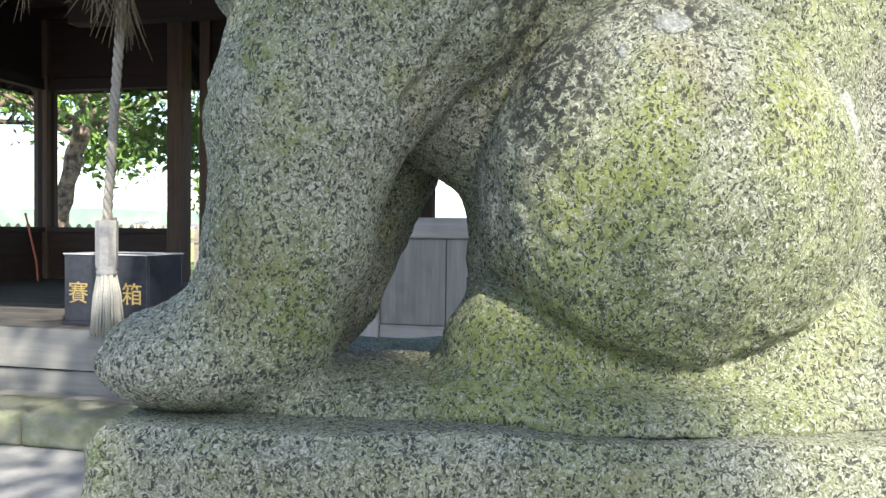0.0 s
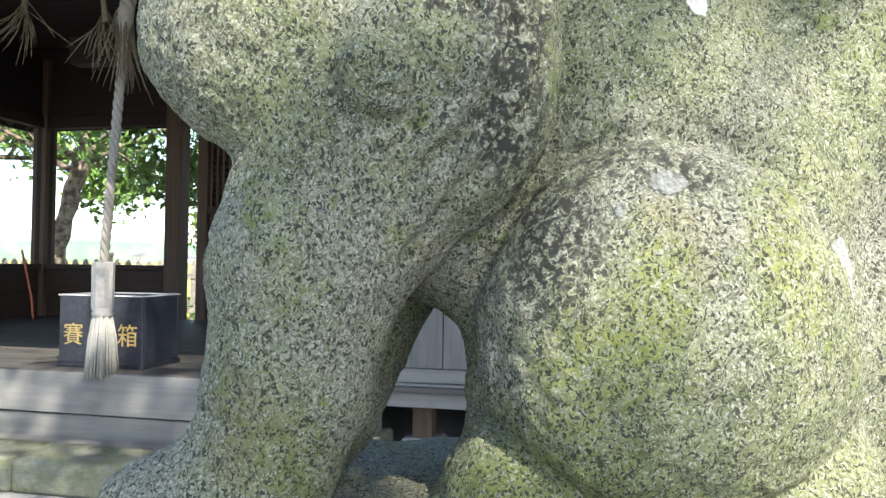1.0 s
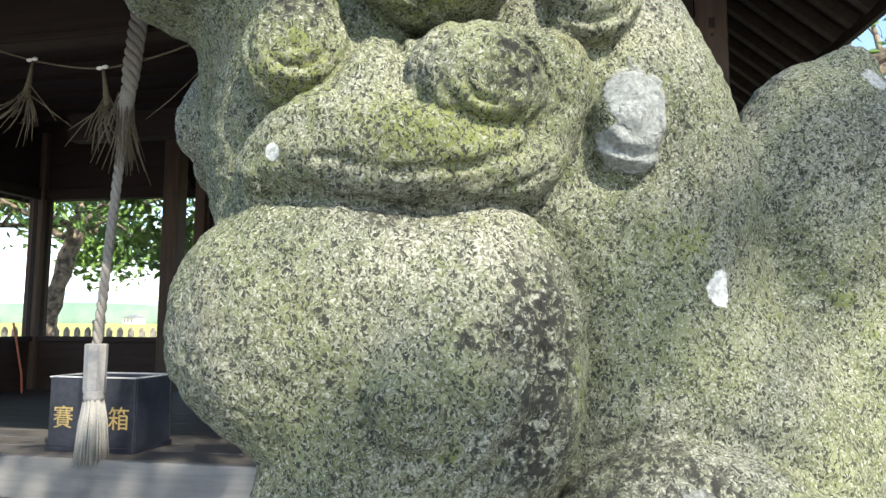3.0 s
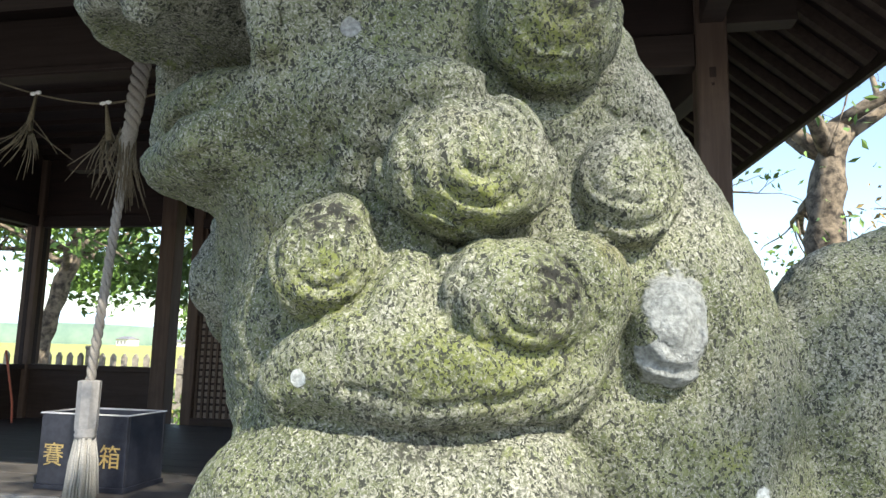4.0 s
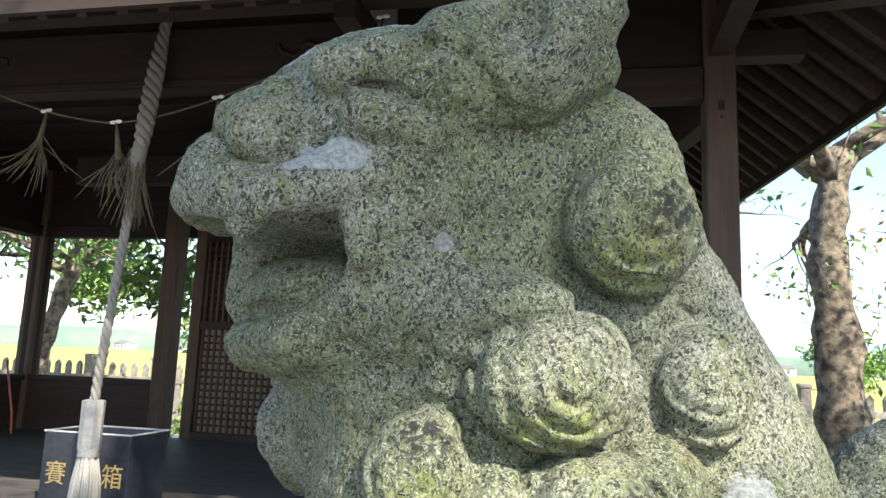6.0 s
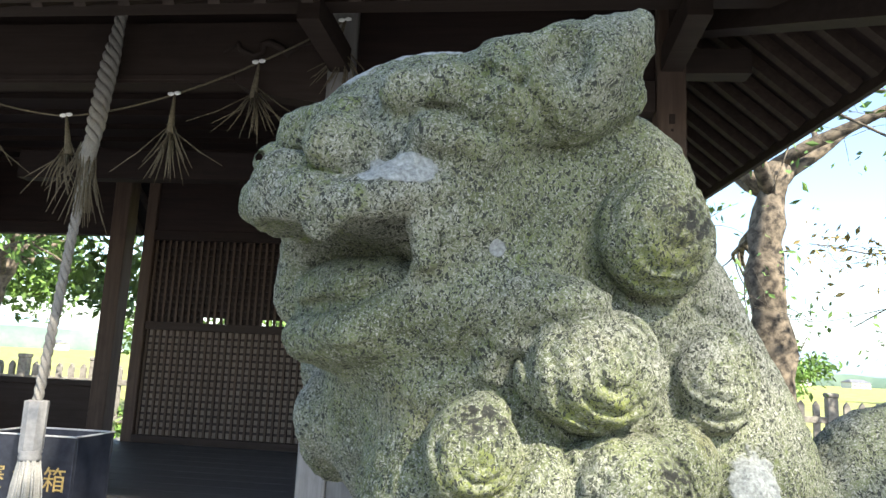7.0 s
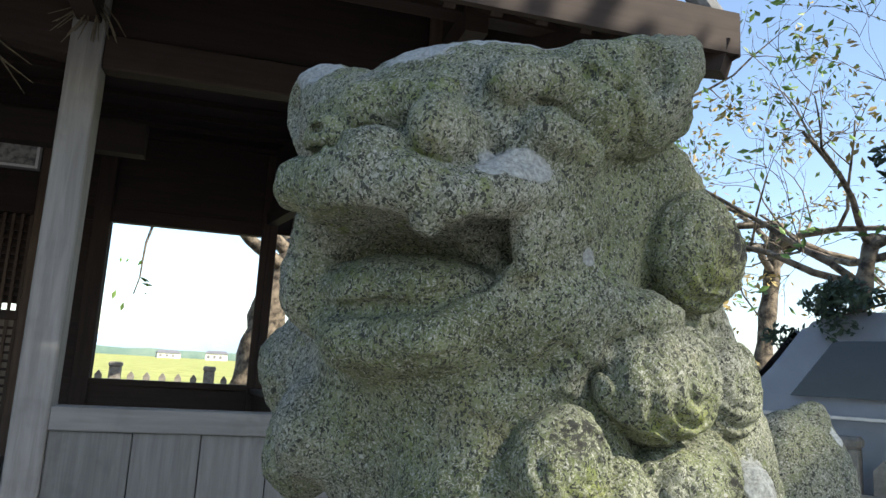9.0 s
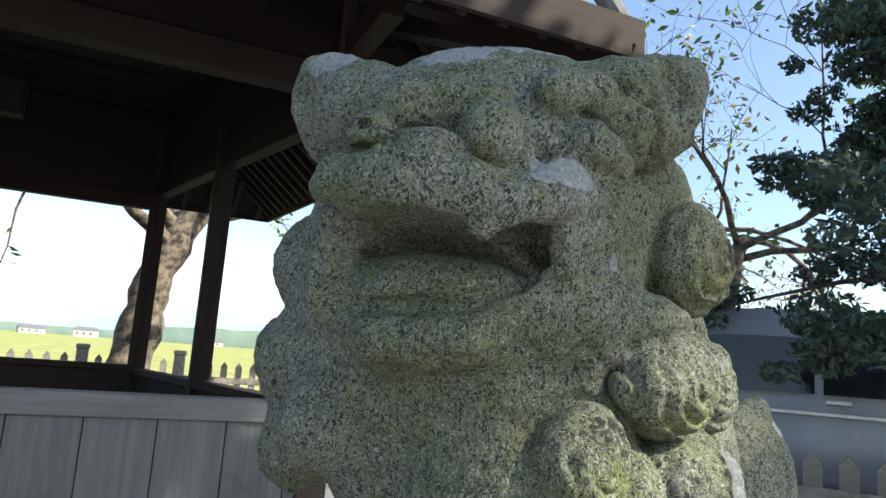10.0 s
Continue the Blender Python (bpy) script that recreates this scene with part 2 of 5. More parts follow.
def beam(bm, a, b, w, h, up=(0, 0, 1)):
    """A square timber from a to b."""
    a, b, up = Vector(a), Vector(b), Vector(up)
    d = (b - a).normalized()
    s = d.cross(up).normalized() * (w / 2)
    u = s.cross(d).normalized() * (h / 2)
    vs = [bm.verts.new(p + i * s + j * u) for p in (a, b) for i, j in ((-1, -1), (1, -1), (1, 1), (-1, 1))]
    for q in ((0, 1, 2, 3), (7, 6, 5, 4), (0, 4, 5, 1), (1, 5, 6, 2), (2, 6, 7, 3), (3, 7, 4, 0)):
        bm.faces.new([vs[i] for i in q])
    return bm


def tube(bm, pts, radii, sides=8, cap=True):
    """A round tube through points with a radius at each."""
    pts = [Vector(p) for p in pts]
    if not isinstance(radii, (list, tuple)):
        radii = [radii] * len(pts)
    rings, ref = [], None
    for i, p in enumerate(pts):
        d = (pts[min(i + 1, len(pts) - 1)] - pts[max(i - 1, 0)]).normalized()
        if ref is None:
            ref = Vector((1, 0, 0)) if abs(d.x) < 0.8 else Vector((0, 1, 0))
        s = (ref - d * ref.dot(d)).normalized()
        ref = s
        u = d.cross(s)
        rings.append([bm.verts.new(p + radii[i] * (math.cos(a) * s + math.sin(a) * u)) for a in (2 * math.pi * k / sides for k in range(sides))])
    for r0, r1 in zip(rings, rings[1:]):
        for k in range(sides):
            bm.faces.new((r0[k], r0[(k + 1) % sides], r1[(k + 1) % sides], r1[k]))
    if cap:
        bm.faces.new(rings[0][::-1])
        bm.faces.new(rings[-1])
    return bm


def slab(bm, pts, thick):
    """A flat plate: the polygon pts and the same polygon thick lower."""
    top = [bm.verts.new(p) for p in pts]
    low = [bm.verts.new((p[0], p[1], p[2] - thick)) for p in pts]
    bm.faces.new(top)
    bm.faces.new(low[::-1])
    n = len(pts)
    for i in range(n):
        bm.faces.new((top[i], low[i], low[(i + 1) % n], top[(i + 1) % n]))
    return bm


def raw(name, verts, faces, material, parent=None, smooth=False, label=""):
    me = bpy.data.meshes.new(name)
    me.from_pydata(verts, [], faces)
    me.materials.append(material)
    if smooth:
        me.polygons.foreach_set("use_smooth", [True] * len(me.polygons))
    ob = new(name, me)
    if parent is not None:
        ob.parent = parent
    if label:
        ob["label"] = label
    return ob


# ---- stone guardian: a distance field meshed by surface nets ----
CELL = 2.1                             # millimetres
LO, HI = np.array([-262.0, 268.0, -92.0]), np.array([336.0, 590.0, 602.0])
DIM = np.ceil((HI - LO) / CELL).astype(int) + 1
AX = [(LO[i] + CELL * np.arange(DIM[i])).astype(np.float32) for i in range(3)]
FIELD = np.full(DIM, 200.0, np.float32)
HEAD = np.array([-122.0, 382.0])
FWD, LAT = np.array([-0.766, -0.643]), np.array([0.642, -0.767])


def head(u, v, z):
    """A spot of the turned head: forward, to its left, up."""
    p = HEAD + u * FWD + v * LAT
    return (p[0], p[1], z)


def window(c, r):
    s = []
    for i in range(3):
        a = int(np.clip(math.floor((c[i] - r - LO[i]) / CELL), 0, DIM[i] - 1))
        b = int(np.clip(math.ceil((c[i] + r - LO[i]) / CELL) + 1, 1, DIM[i]))
        s.append(slice(a, b))
    return tuple(s)


def local(sl, c, axes):
    X, Y, Z = np.meshgrid(AX[0][sl[0]] - c[0], AX[1][sl[1]] - c[1], AX[2][sl[2]] - c[2], indexing="ij", sparse=True)
    return [X * a[0] + Y * a[1] + Z * a[2] for a in axes]


WORLD = ((1, 0, 0), (0, 1, 0), (0, 0, 1))
HEADAX = ((FWD[0], FWD[1], 0), (LAT[0], LAT[1], 0), (0, 0, 1))


def merge(sl, d, k, carve=False, seam=None):
    """Blend d into the field; seam cuts a shallow crease (depth, width) where the two meet."""
    f = FIELD[sl]
    line = None if seam is None else seam[0] * np.exp(-((f - d) / seam[1]) ** 2) * np.exp(-(d / 14.0) ** 2)
    if carve:
        d = -d
        h = np.clip(0.5 - 0.5 * (f - d) / k, 0, 1)
        FIELD[sl] = f * (1 - h) + d * h + k * h * (1 - h)
    else:
        h = np.clip(0.5 + 0.5 * (f - d) / k, 0, 1)
        FIELD[sl] = f * (1 - h) + d * h - k * h * (1 - h) + (0 if line is None else line)


def egg(c, r, k=14.0, axes=WORLD, carve=False, curl=None, seam=None):
    """An ellipsoid blended into (or cut out of) the field; curl cuts a spiral (pitch, depth, turn, face axis sign)."""
    sl = window(c, max(r) + k + 6)
    p = local(sl, c, axes)
    q = [p[i] / r[i] for i in range(3)]
    k0 = np.sqrt(q[0] ** 2 + q[1] ** 2 + q[2] ** 2)
    k1 = np.sqrt((q[0] / r[0]) ** 2 + (q[1] / r[1]) ** 2 + (q[2] / r[2]) ** 2)
    d = k0 * (k0 - 1.0) / np.maximum(k1, 1e-5)
    if curl:
        pitch, depth, turn, sign, dx, dz = curl
        a, b = p[0] - dx, p[2] - dz
        rr = np.sqrt(a * a + b * b) + 1e-3
        th = np.arctan2(b, a) * sign
        rr = rr + 1.2 * np.sin(p[0] * 0.11 + 1.3 * c[0]) + 1.3 * np.sin(p[2] * 0.17 + c[2])
        ph = rr / pitch - th / (2 * np.pi) + turn
        pf = ph - np.floor(ph)
        g = np.maximum((0.5 + 0.5 * np.cos(2 * np.pi * ph)) ** 1.5, pf ** 2.5 * np.clip((1 - pf) * 8, 0, 1)) * (0.75 + 0.25 * np.sin(p[0] * 0.09 - p[2] * 0.07))
        d = d + depth * g * np.clip(rr / 5.0, 0, 1)
    merge(sl, d.astype(np.float32), k, carve, seam)


def lump(c, r, deep=4.5, wide=6.0, curl=None, k=2.0):
    """A raised lump with a worn crease all round it."""
    egg(c, r, k, curl=curl, seam=(deep, wide))


def bone(a, b, ra, rb, k=14.0, squash=1.0, carve=False):
    """A round cone from a to b; squash flattens it across y."""
    a, b = np.array(a, float), np.array(b, float)
    c, L = (a + b) / 2, np.linalg.norm(b - a)
    sl = window(c, L / 2 + max(ra, rb) + k + 6)
    X, Y, Z = local(sl, a, WORLD)
    Y = Y / squash
    d = b - a
    d[1] /= squash
    t = np.clip((X * d[0] + Y * d[1] + Z * d[2]) / (d @ d), 0, 1)
    r = ra + (rb - ra) * t
    dist = np.sqrt((X - t * d[0]) ** 2 + (Y - t * d[1]) ** 2 + (Z - t * d[2]) ** 2) - r
    merge(sl, (dist * min(1.0, squash)).astype(np.float32), k, carve)


def groove(pts, r, k=4.0):
    for a, b in zip(pts, pts[1:]):
        bone(a, b, r, r, k, carve=True)


def score(pts, r, k=3.0, deep=0.0):
    """A worn chisel line over the near side, through spots given as x and z."""
    path = []
    for (x0, z0), (x1, z1) in zip(pts, pts[1:]):
        n = max(2, int(math.hypot(x1 - x0, z1 - z0) / 9))
        path += [(x0 + (x1 - x0) * i / n, z0 + (z1 - z0) * i / n) for i in range(n)]
    path.append(pts[-1])
    spots = []
    for x, z in path:
        i, j = int(round((x - LO[0]) / CELL)), int(round((z - LO[2]) / CELL))
        col = np.nonzero(FIELD[i, :, j] < 0)[0]
        if len(col):
            spots.append((x, float(AX[1][col[0]]) + deep, z))
    groove(spots, r, k)


# body
bone((-12, 402, 325), (118, 408, 120), 84, 92, 20, 0.68)          # trunk from neck to rump
bone((40, 400, 335), (95, 404, 245), 75, 78, 16, 0.72)            # back
egg((-58, 392, 270), (90, 74, 105), 20)                             # chest
egg((18, 405, 104), (78, 54, 74), 20)                               # belly
Y0 = 402
for s in (1, -1):
    def yy(v):
        return Y0 + s * (v - Y0)
    egg((150, yy(388), 50), (70, 50, 120), 22)                      # rump
    egg((-76, yy(350), 174), (77, 44, 68), 14)                      # shoulder
    egg((-50, yy(354), 192), (72, 46, 60), 14)
    if s == 1:
        lump((-6, 353, 158), (66, 56, 90), 5, 8)                    # upper arm
        egg((-40, 354, 175), (74, 45, 74), 16)
    else:
        bone((-40, 450, 60), (-80, 452, -40), 44, 38, 10)
    bone((-34, yy(354), 122), (-66, yy(353), 55), 68, 49, 8, 0.74)  # foreleg
    bone((-66, yy(350), 62), (-75, yy(352), 0), 47, 40, 10, 0.92)
    bone((-75, yy(352), 0), (-88, yy(352), -44), 40, 35, 10)
    bone((-86, yy(348), -44), (-134, yy(345), -60), 31, 21, 14)     # paw
    egg((-122, yy(345), -64), (44, 39, 24), 10)
    for g in (-18, 4, 24):
        groove([(-150, yy(345 + g), -50), (-166, yy(345 + g), -76)], 2.0, 3)
    if s == 1:
        bone((52, 392, -30), (44, 380, -66), 34, 42, 8)             # hind foot
        bone((44, 372, -64), (195, 366, -66), 42, 36, 10)
    else:
        bone((90, yy(354), -58), (190, yy(358), -66), 32, 30, 8)
    lump((112, yy(366), 22), (95, 67, 105), 4, 6)                 # thigh
    egg((172, yy(394), -4), (50, 50, 96), 26)
egg((-10, 385, -86), (130, 62, 17), 16)                             # lumpy base between the feet
egg((110, 352, -86), (120, 52, 18), 14)
bone((6, 402, 80), (38, 402, 22), 32, 24, 12)                       # inner belly and far hind leg
bone((38, 402, 22), (46, 402, -70), 24, 30, 10)
lump((-28, 309, 138), (24, 17, 25), 3.4, 3.5, curl=(9.0, 2.6, 0.3, 1, 2, 2))  # tuft over the elbow
egg((-37, 301, 113), (7, 7, 5), 3, carve=True)
score([(36, 205), (44, 180), (45, 155), (39, 130), (20, 103), (0, 81), (-20, 58)], 2.6, 4)
score([(24, 200), (29, 175), (29, 152), (22, 130), (7, 112), (-15, 94)], 2.0, 4)
score([(12, 180), (14, 158), (8, 138), (-8, 116), (-26, 96)], 1.6, 4)
score([(36, 158), (31, 140), (16, 118), (-2, 98)], 1.4, 3)
score([(-2, 138), (-10, 118), (-28, 104), (-40, 108)], 1.6, 3)
# tail
egg((245, 424, 170), (64, 50, 110), 12)
egg((256, 424, 0), (62, 58, 110), 18)
egg((216, 416, 245), (60, 50, 92), 12)
bone((225, 412, 280), (236, 408, 330), 44, 16, 12, 0.8)
bone((190, 420, 120), (232, 420, 250), 74, 40, 16, 0.7)
score([(226, 300), (216, 262), (200, 232)], 2.0, 5)
# mane bulk and skull
egg(head(-48, 0, 398), (82, 98, 122), 18, HEADAX)
bone((-22, 390, 468), (64, 400, 300), 76, 84, 16, 0.64)
egg((-8, 384, 348), (92, 40, 118), 14)
egg(head(-62, -62, 350), (66, 62, 112), 16, HEADAX)
egg((-8, 366, 455), (62, 34, 58), 14)
egg((6, 374, 474), (54, 36, 48), 12)
egg(head(2, 0, 455), (72, 82, 82), 16, HEADAX)
egg(head(-8, 0, 505), (66, 88, 46), 16, HEADAX)
egg(head(-25, -62, 430), (56, 62, 64), 16, HEADAX)
egg(head(-28, 50, 402), (48, 36, 62), 16, HEADAX)
egg(head(-25, -50, 402), (50, 38, 62), 16, HEADAX)
# muzzle, jaw: the face sits a little towards its right
egg(head(57, -17, 440), (47, 54, 24), 10, HEADAX)
egg(head(16, -20, 366), (40, 54, 24), 9, HEADAX)                    # lower jaw
egg(head(96, -18, 405), (58, 72, 20), 4, HEADAX, carve=True)        # open mouth
egg(head(50, -16, 408), (46, 60, 22), 4, HEADAX, carve=True)
egg(head(62, -22, 418), (46, 60, 13), 4, HEADAX, carve=True)
egg(head(40, 38, 422), (22, 24, 14), 4, HEADAX, carve=True)
egg(head(18, -22, 396), (37, 60, 22), 4, HEADAX)                    # tongue
bone(head(30, -80, 436), head(26, -86, 392), 15, 17, 8)             # far corner of the mouth
egg(head(18, -22, 384), (29, 56, 20), 5, HEADAX)
bone(head(44, -46, 365), head(46, 4, 369), 15, 15, 2)               # lower lip
bone(head(46, 6, 370), head(24, 36, 386), 13, 14, 6)
bone(head(24, 36, 386), head(-8, 72, 396), 15, 20, 8)               # jaw ridge
bone(head(-8, 72, 394), head(-34, 112, 384), 19, 17, 6)
bone(head(44, -50, 366), head(16, -80, 384), 12, 13, 6)
bone(head(16, -80, 384), head(-10, -96, 396), 14, 16, 8)
bone(head(-4, 74, 372), head(-30, 106, 352), 10, 12, 6)             # fold under the jaw
# lifted upper lip: from the far corner over the nose to the near fang
LIP = [(60, -78, 448, 10), (74, -66, 448, 13), (86, -40, 446, 14), (92, -17, 449, 14), (87, 6, 440, 14), (80, 24, 436, 13), (60, 46, 445, 13), (42, 58, 448, 11), (22, 70, 446, 9)]
for (u0, v0, z0, r0), (u1, v1, z1, r1) in zip(LIP, LIP[1:]):
    bone(head(u0, v0, z0), head(u1, v1, z1), r0, r1, 4)
egg(head(72, -64, 455), (11, 13, 10), 4, HEADAX)                    # nose wing
egg(head(78, -20, 421), (26, 24, 11), 5, HEADAX, carve=True)         # arches of the lip
egg(head(62, 34, 422), (20, 11, 10), 4, HEADAX, carve=True)
egg(head(85, 16, 426), (9, 9, 11), 3, HEADAX)                       # hanging tip of the lip
egg(head(88, -18, 460), (16, 24, 12), 6, HEADAX)                    # nose bridge
for s, w, up in ((1, 1.0, 0), (-1, 1.22, 8)):
    bone(head(-4, 74 * s, 512), head(-32, 98 * s * w, 528 + up), 34, 31, 8)         # ear
    bone(head(-32, 98 * s * w, 528 + up), head(-56, 117 * s * w, 550 + up), 30, 20, 8)
    bone(head(-50, 113 * s * w, 552 + up), head(-62, 126 * s * w, 565 + up), 18, 8, 6)
    bone(head(-36, 96 * s * w, 512), head(-62, 111 * s * w, 522), 26, 18, 8)
    egg(head(-2, 116 * s * w, 530), (18, 16, 20), 9, HEADAX, carve=True)            # cupped front
    egg(head(6, 86 * s, 512), (9, 9, 9), 3, HEADAX)                                 # knob in the ear
egg(head(70, 16, 472), (27, 18, 20), 2.0, HEADAX)                   # bulging eyes under the brows
egg(head(66, -50, 473), (24, 17, 15), 2, HEADAX)
bone(head(70, -30, 490), head(54, -66, 492), 13, 12, 5)
bone(head(70, -28, 490), head(66, 10, 494), 13, 13, 6)
bone(head(58, 46, 503), head(34, 66, 508), 13, 12, 6)               # temple brow
bone(head(34, 66, 508), head(16, 72, 496), 12, 10, 8)
bone(head(48, 64, 478), head(22, 78, 472), 12, 10, 8)               # cheekbone
egg(head(34, 40, 424), (22, 13, 13), 3, HEADAX, carve=True)
bone(head(45, 53, 446), head(40, 54, 409), 10, 6.5, 1.5)            # near fang
bone(head(26, 64, 436), head(14, 74, 434), 11, 10, 4)               # lip corner behind the fang
egg(head(66, -62, 456), (10, 10, 9), 3, HEADAX)
# chiselled lines of the face
groove([head(76, 33, 492), head(74, 35, 484), head(66, 38, 474), head(60, 42, 466)], 4.6, 2)
groove([head(98, 2, 462), head(94, 16, 455), head(86, 30, 456), head(68, 42, 461)], 3.6, 2)
groove([head(103, -6, 463), head(101, 0, 458)], 3.5, 2)
groove([head(90, -33, 465), head(84, -50, 462), head(66, -68, 466)], 3.6, 2)
groove([head(104, -30, 462), head(96, -34, 464)], 4.5, 3)
score([(-80, 532), (-74, 522), (-70, 510), (-62, 498), (-50, 488)], 3.4, 5)
score([(-96, 520), (-84, 512), (-70, 510)], 2.6, 4)
groove([head(46, 58, 494), head(34, 74, 488), head(20, 82, 480)], 2.6, 4)
groove([head(36, -66, 334), head(42, -10, 336), head(38, 26, 344), head(16, 58, 354)], 12, 6)
groove([head(48, -50, 383), head(52, 0, 386), head(40, 28, 400), head(24, 52, 410)], 5.0, 3)
groove([head(52, -54, 347), head(59, -12, 349), head(52, 14, 355), head(32, 44, 362), head(12, 70, 366)], 5.0, 4)
egg(head(48, -16, 322), (22, 62, 22), 10, HEADAX, carve=True)
groove([head(90, -44, 474), head(80, -62, 476)], 2.6, 2)
groove([head(34, 66, 378), head(14, 82, 376), head(-10, 100, 368)], 2.2, 4)
# curls of the mane: centre, radii, spiral
CURLS = [((60, 360, 350), (36, 34, 43), (10.5, 3.4, 0.7, -1, 0, 4)),
         ((19, 342, 436), (41, 35, 43), (10.5, 3.6, 0.3, 1, 4, 2)),
         ((79, 354, 277), (27, 26, 36), (10.0, 3.4, 0.6, 1, 0, 4))]
for c, r, cu in CURLS:
    lump(c, r, 5.0, 6.0, cu)
lump((-36, 340, 260), (80, 44, 38), 4.0, 6.0)                       # long lock sweeping below its curl
bone((-84, 338, 252), (-100, 336, 249), 24, 17, 5)
bone((14, 340, 268), (32, 344, 298), 36, 30, 4, 0.8)
score([(-70, 250), (-35, 243), (0, 246), (28, 258), (44, 282)], 1.0, 4)
score([(-85, 241), (-60, 234), (-30, 230), (4, 234), (32, 247)], 1.0, 4)
egg((-60, 338, 270), (44, 38, 26), 6)
egg((-46, 342, 287), (38, 38, 30), 10)
egg((-52, 350, 322), (24, 28, 28), 10)
lump((-3, 331, 288), (46, 38, 38), 3.0, 4.0, (9.5, 4.0, 0.1, -1, 10, -3))
lump((-83, 334, 305), (33, 31, 38), 5.0, 6.0, (9.5, 4.0, 0.2, 1, -2, 2))
lump((-22, 327, 354), (45, 35, 41), 5.0, 6.0, (10.0, 4.4, 0.4, 1, 4, 2))
bone(head(6, 64, 388), head(-26, 108, 388), 15, 11, 9)            # lock running from the jaw into its curl
for u, v, z, r in ((-28, -106, 312, 34), (-56, -140, 350, 36), (-80, -142, 420, 40), (-52, -130, 292, 34), (-112, -126, 300, 38), (-106, -142, 350, 36)):
    egg(head(u, v, z), (r, r * 0.8, r), 14, HEADAX, curl=(11.5, 2.6, 0.3, 1, 0, 0))
egg(head(-66, -104, 375), (46, 44, 100), 12, HEADAX)
score([(50, 396), (66, 384), (74, 366), (68, 346)], 1.6, 3)


def surface_net(F):
    """Vertices and quads of the zero level of F."""
    ins = F < 0
    n = F.shape
    cell = np.zeros([k - 1 for k in n], np.uint8)
    for dx in (0, 1):
        for dy in (0, 1):
            for dz in (0, 1):
                cell += ins[dx:n[0] - 1 + dx, dy:n[1] - 1 + dy, dz:n[2] - 1 + dz]
    act = np.argwhere((cell > 0) & (cell < 8))
    index = -np.ones(cell.shape, np.int32)
    index[tuple(act.T)] = np.arange(len(act))
    acc, cnt = np.zeros((len(act), 3)), np.zeros(len(act))
    corners = [np.array((x, y, z)) for x in (0, 1) for y in (0, 1) for z in (0, 1)]
    for i, a in enumerate(corners):
        for b in corners[i + 1:]:
            if np.abs(a - b).sum() != 1:
                continue
            fa, fb = F[tuple((act + a).T)], F[tuple((act + b).T)]
            hit = (fa < 0) != (fb < 0)
            t = np.where(hit, fa / np.where(hit, fa - fb, 1), 0)
            acc += np.where(hit[:, None], a + t[:, None] * (b - a), 0)
            cnt += hit
    verts = act + acc / cnt[:, None]
    quads = []
    for ax in range(3):
        o1, o2 = [(1, 2), (2, 0), (0, 1)][ax]
        sl0 = [slice(1, n[i] - 1) for i in range(3)]
        sl1 = list(sl0)
        sl0[ax], sl1[ax] = slice(0, n[ax] - 1), slice(1, n[ax])
        A, B = ins[tuple(sl0)], ins[tuple(sl1)]
        for flip, mask in ((False, A & ~B), (True, ~A & B)):
            p = np.argwhere(mask)
            if not len(p):
                continue
            for i in range(3):
                if i != ax:
                    p[:, i] += 1
            e1, e2 = np.zeros(3, int), np.zeros(3, int)
            e1[o1], e2[o2] = 1, 1
            ids = [index[tuple((p - e).T)] for e in (0 * e1, e1, e1 + e2, e2)]
            q = np.stack(ids, 1)
            quads.append(q[:, ::-1] if flip else q)
    q = np.concatenate(quads)
    return verts, q[(q >= 0).all(1)]


def build_statue():
    FIELD[:, :, :2] = 5.0
    v, q = surface_net(FIELD)
    v = v * CELL + LO
    v -= np.array([0, 402, -88.0])
    v[:, 2] = np.maximum(v[:, 2], 0.0)
    v *= 0.001
    me = bpy.data.meshes.new("stone_lion_dog")
    me.vertices.add(len(v))
    me.loops.add(len(q) * 4)
    me.polygons.add(len(q))
    me.vertices.foreach_set("co", v.astype(np.float32).ravel())
    me.loops.foreach_set("vertex_index", q.astype(np.int32).ravel())
    me.polygons.foreach_set("loop_start", np.arange(0, len(q) * 4, 4, dtype=np.int32))
    me.polygons.foreach_set("use_smooth", np.ones(len(q), bool))
    me.update()
    me.validate()
    # chiselled unevenness at two sizes
    nrm = np.zeros(len(me.vertices) * 3, np.float32)
    me.vertices.foreach_get("normal", nrm)
    co = np.zeros(len(me.vertices) * 3, np.float32)
    me.vertices.foreach_get("co", co)
    co, nrm = co.reshape(-1, 3), nrm.reshape(-1, 3)
    d = np.array([0.0022 * noise.noise(Vector(p) * 38) + 0.0013 * noise.noise(Vector(p) * 120) + 0.0008 * noise.noise(Vector(p) * 290) for p in co])
    me.vertices.foreach_set("co", (co + nrm * d[:, None]).astype(np.float32).ravel())
    me.update()
    ob = new("stone_lion_dog", me)
    ob.matrix_world = pose(0, 0, EYE, 0, 0, TURN) @ pose(0, 0.402, -0.088)
    return tagged(ob, "weathered mossy granite guardian lion dog sitting on a stone plinth", "statue")


def spot(x, y, z):
    """A place on the statue, from millimetres of the carving plan."""
    return (x * 0.001, (y - 402) * 0.001, (z + 88) * 0.001)


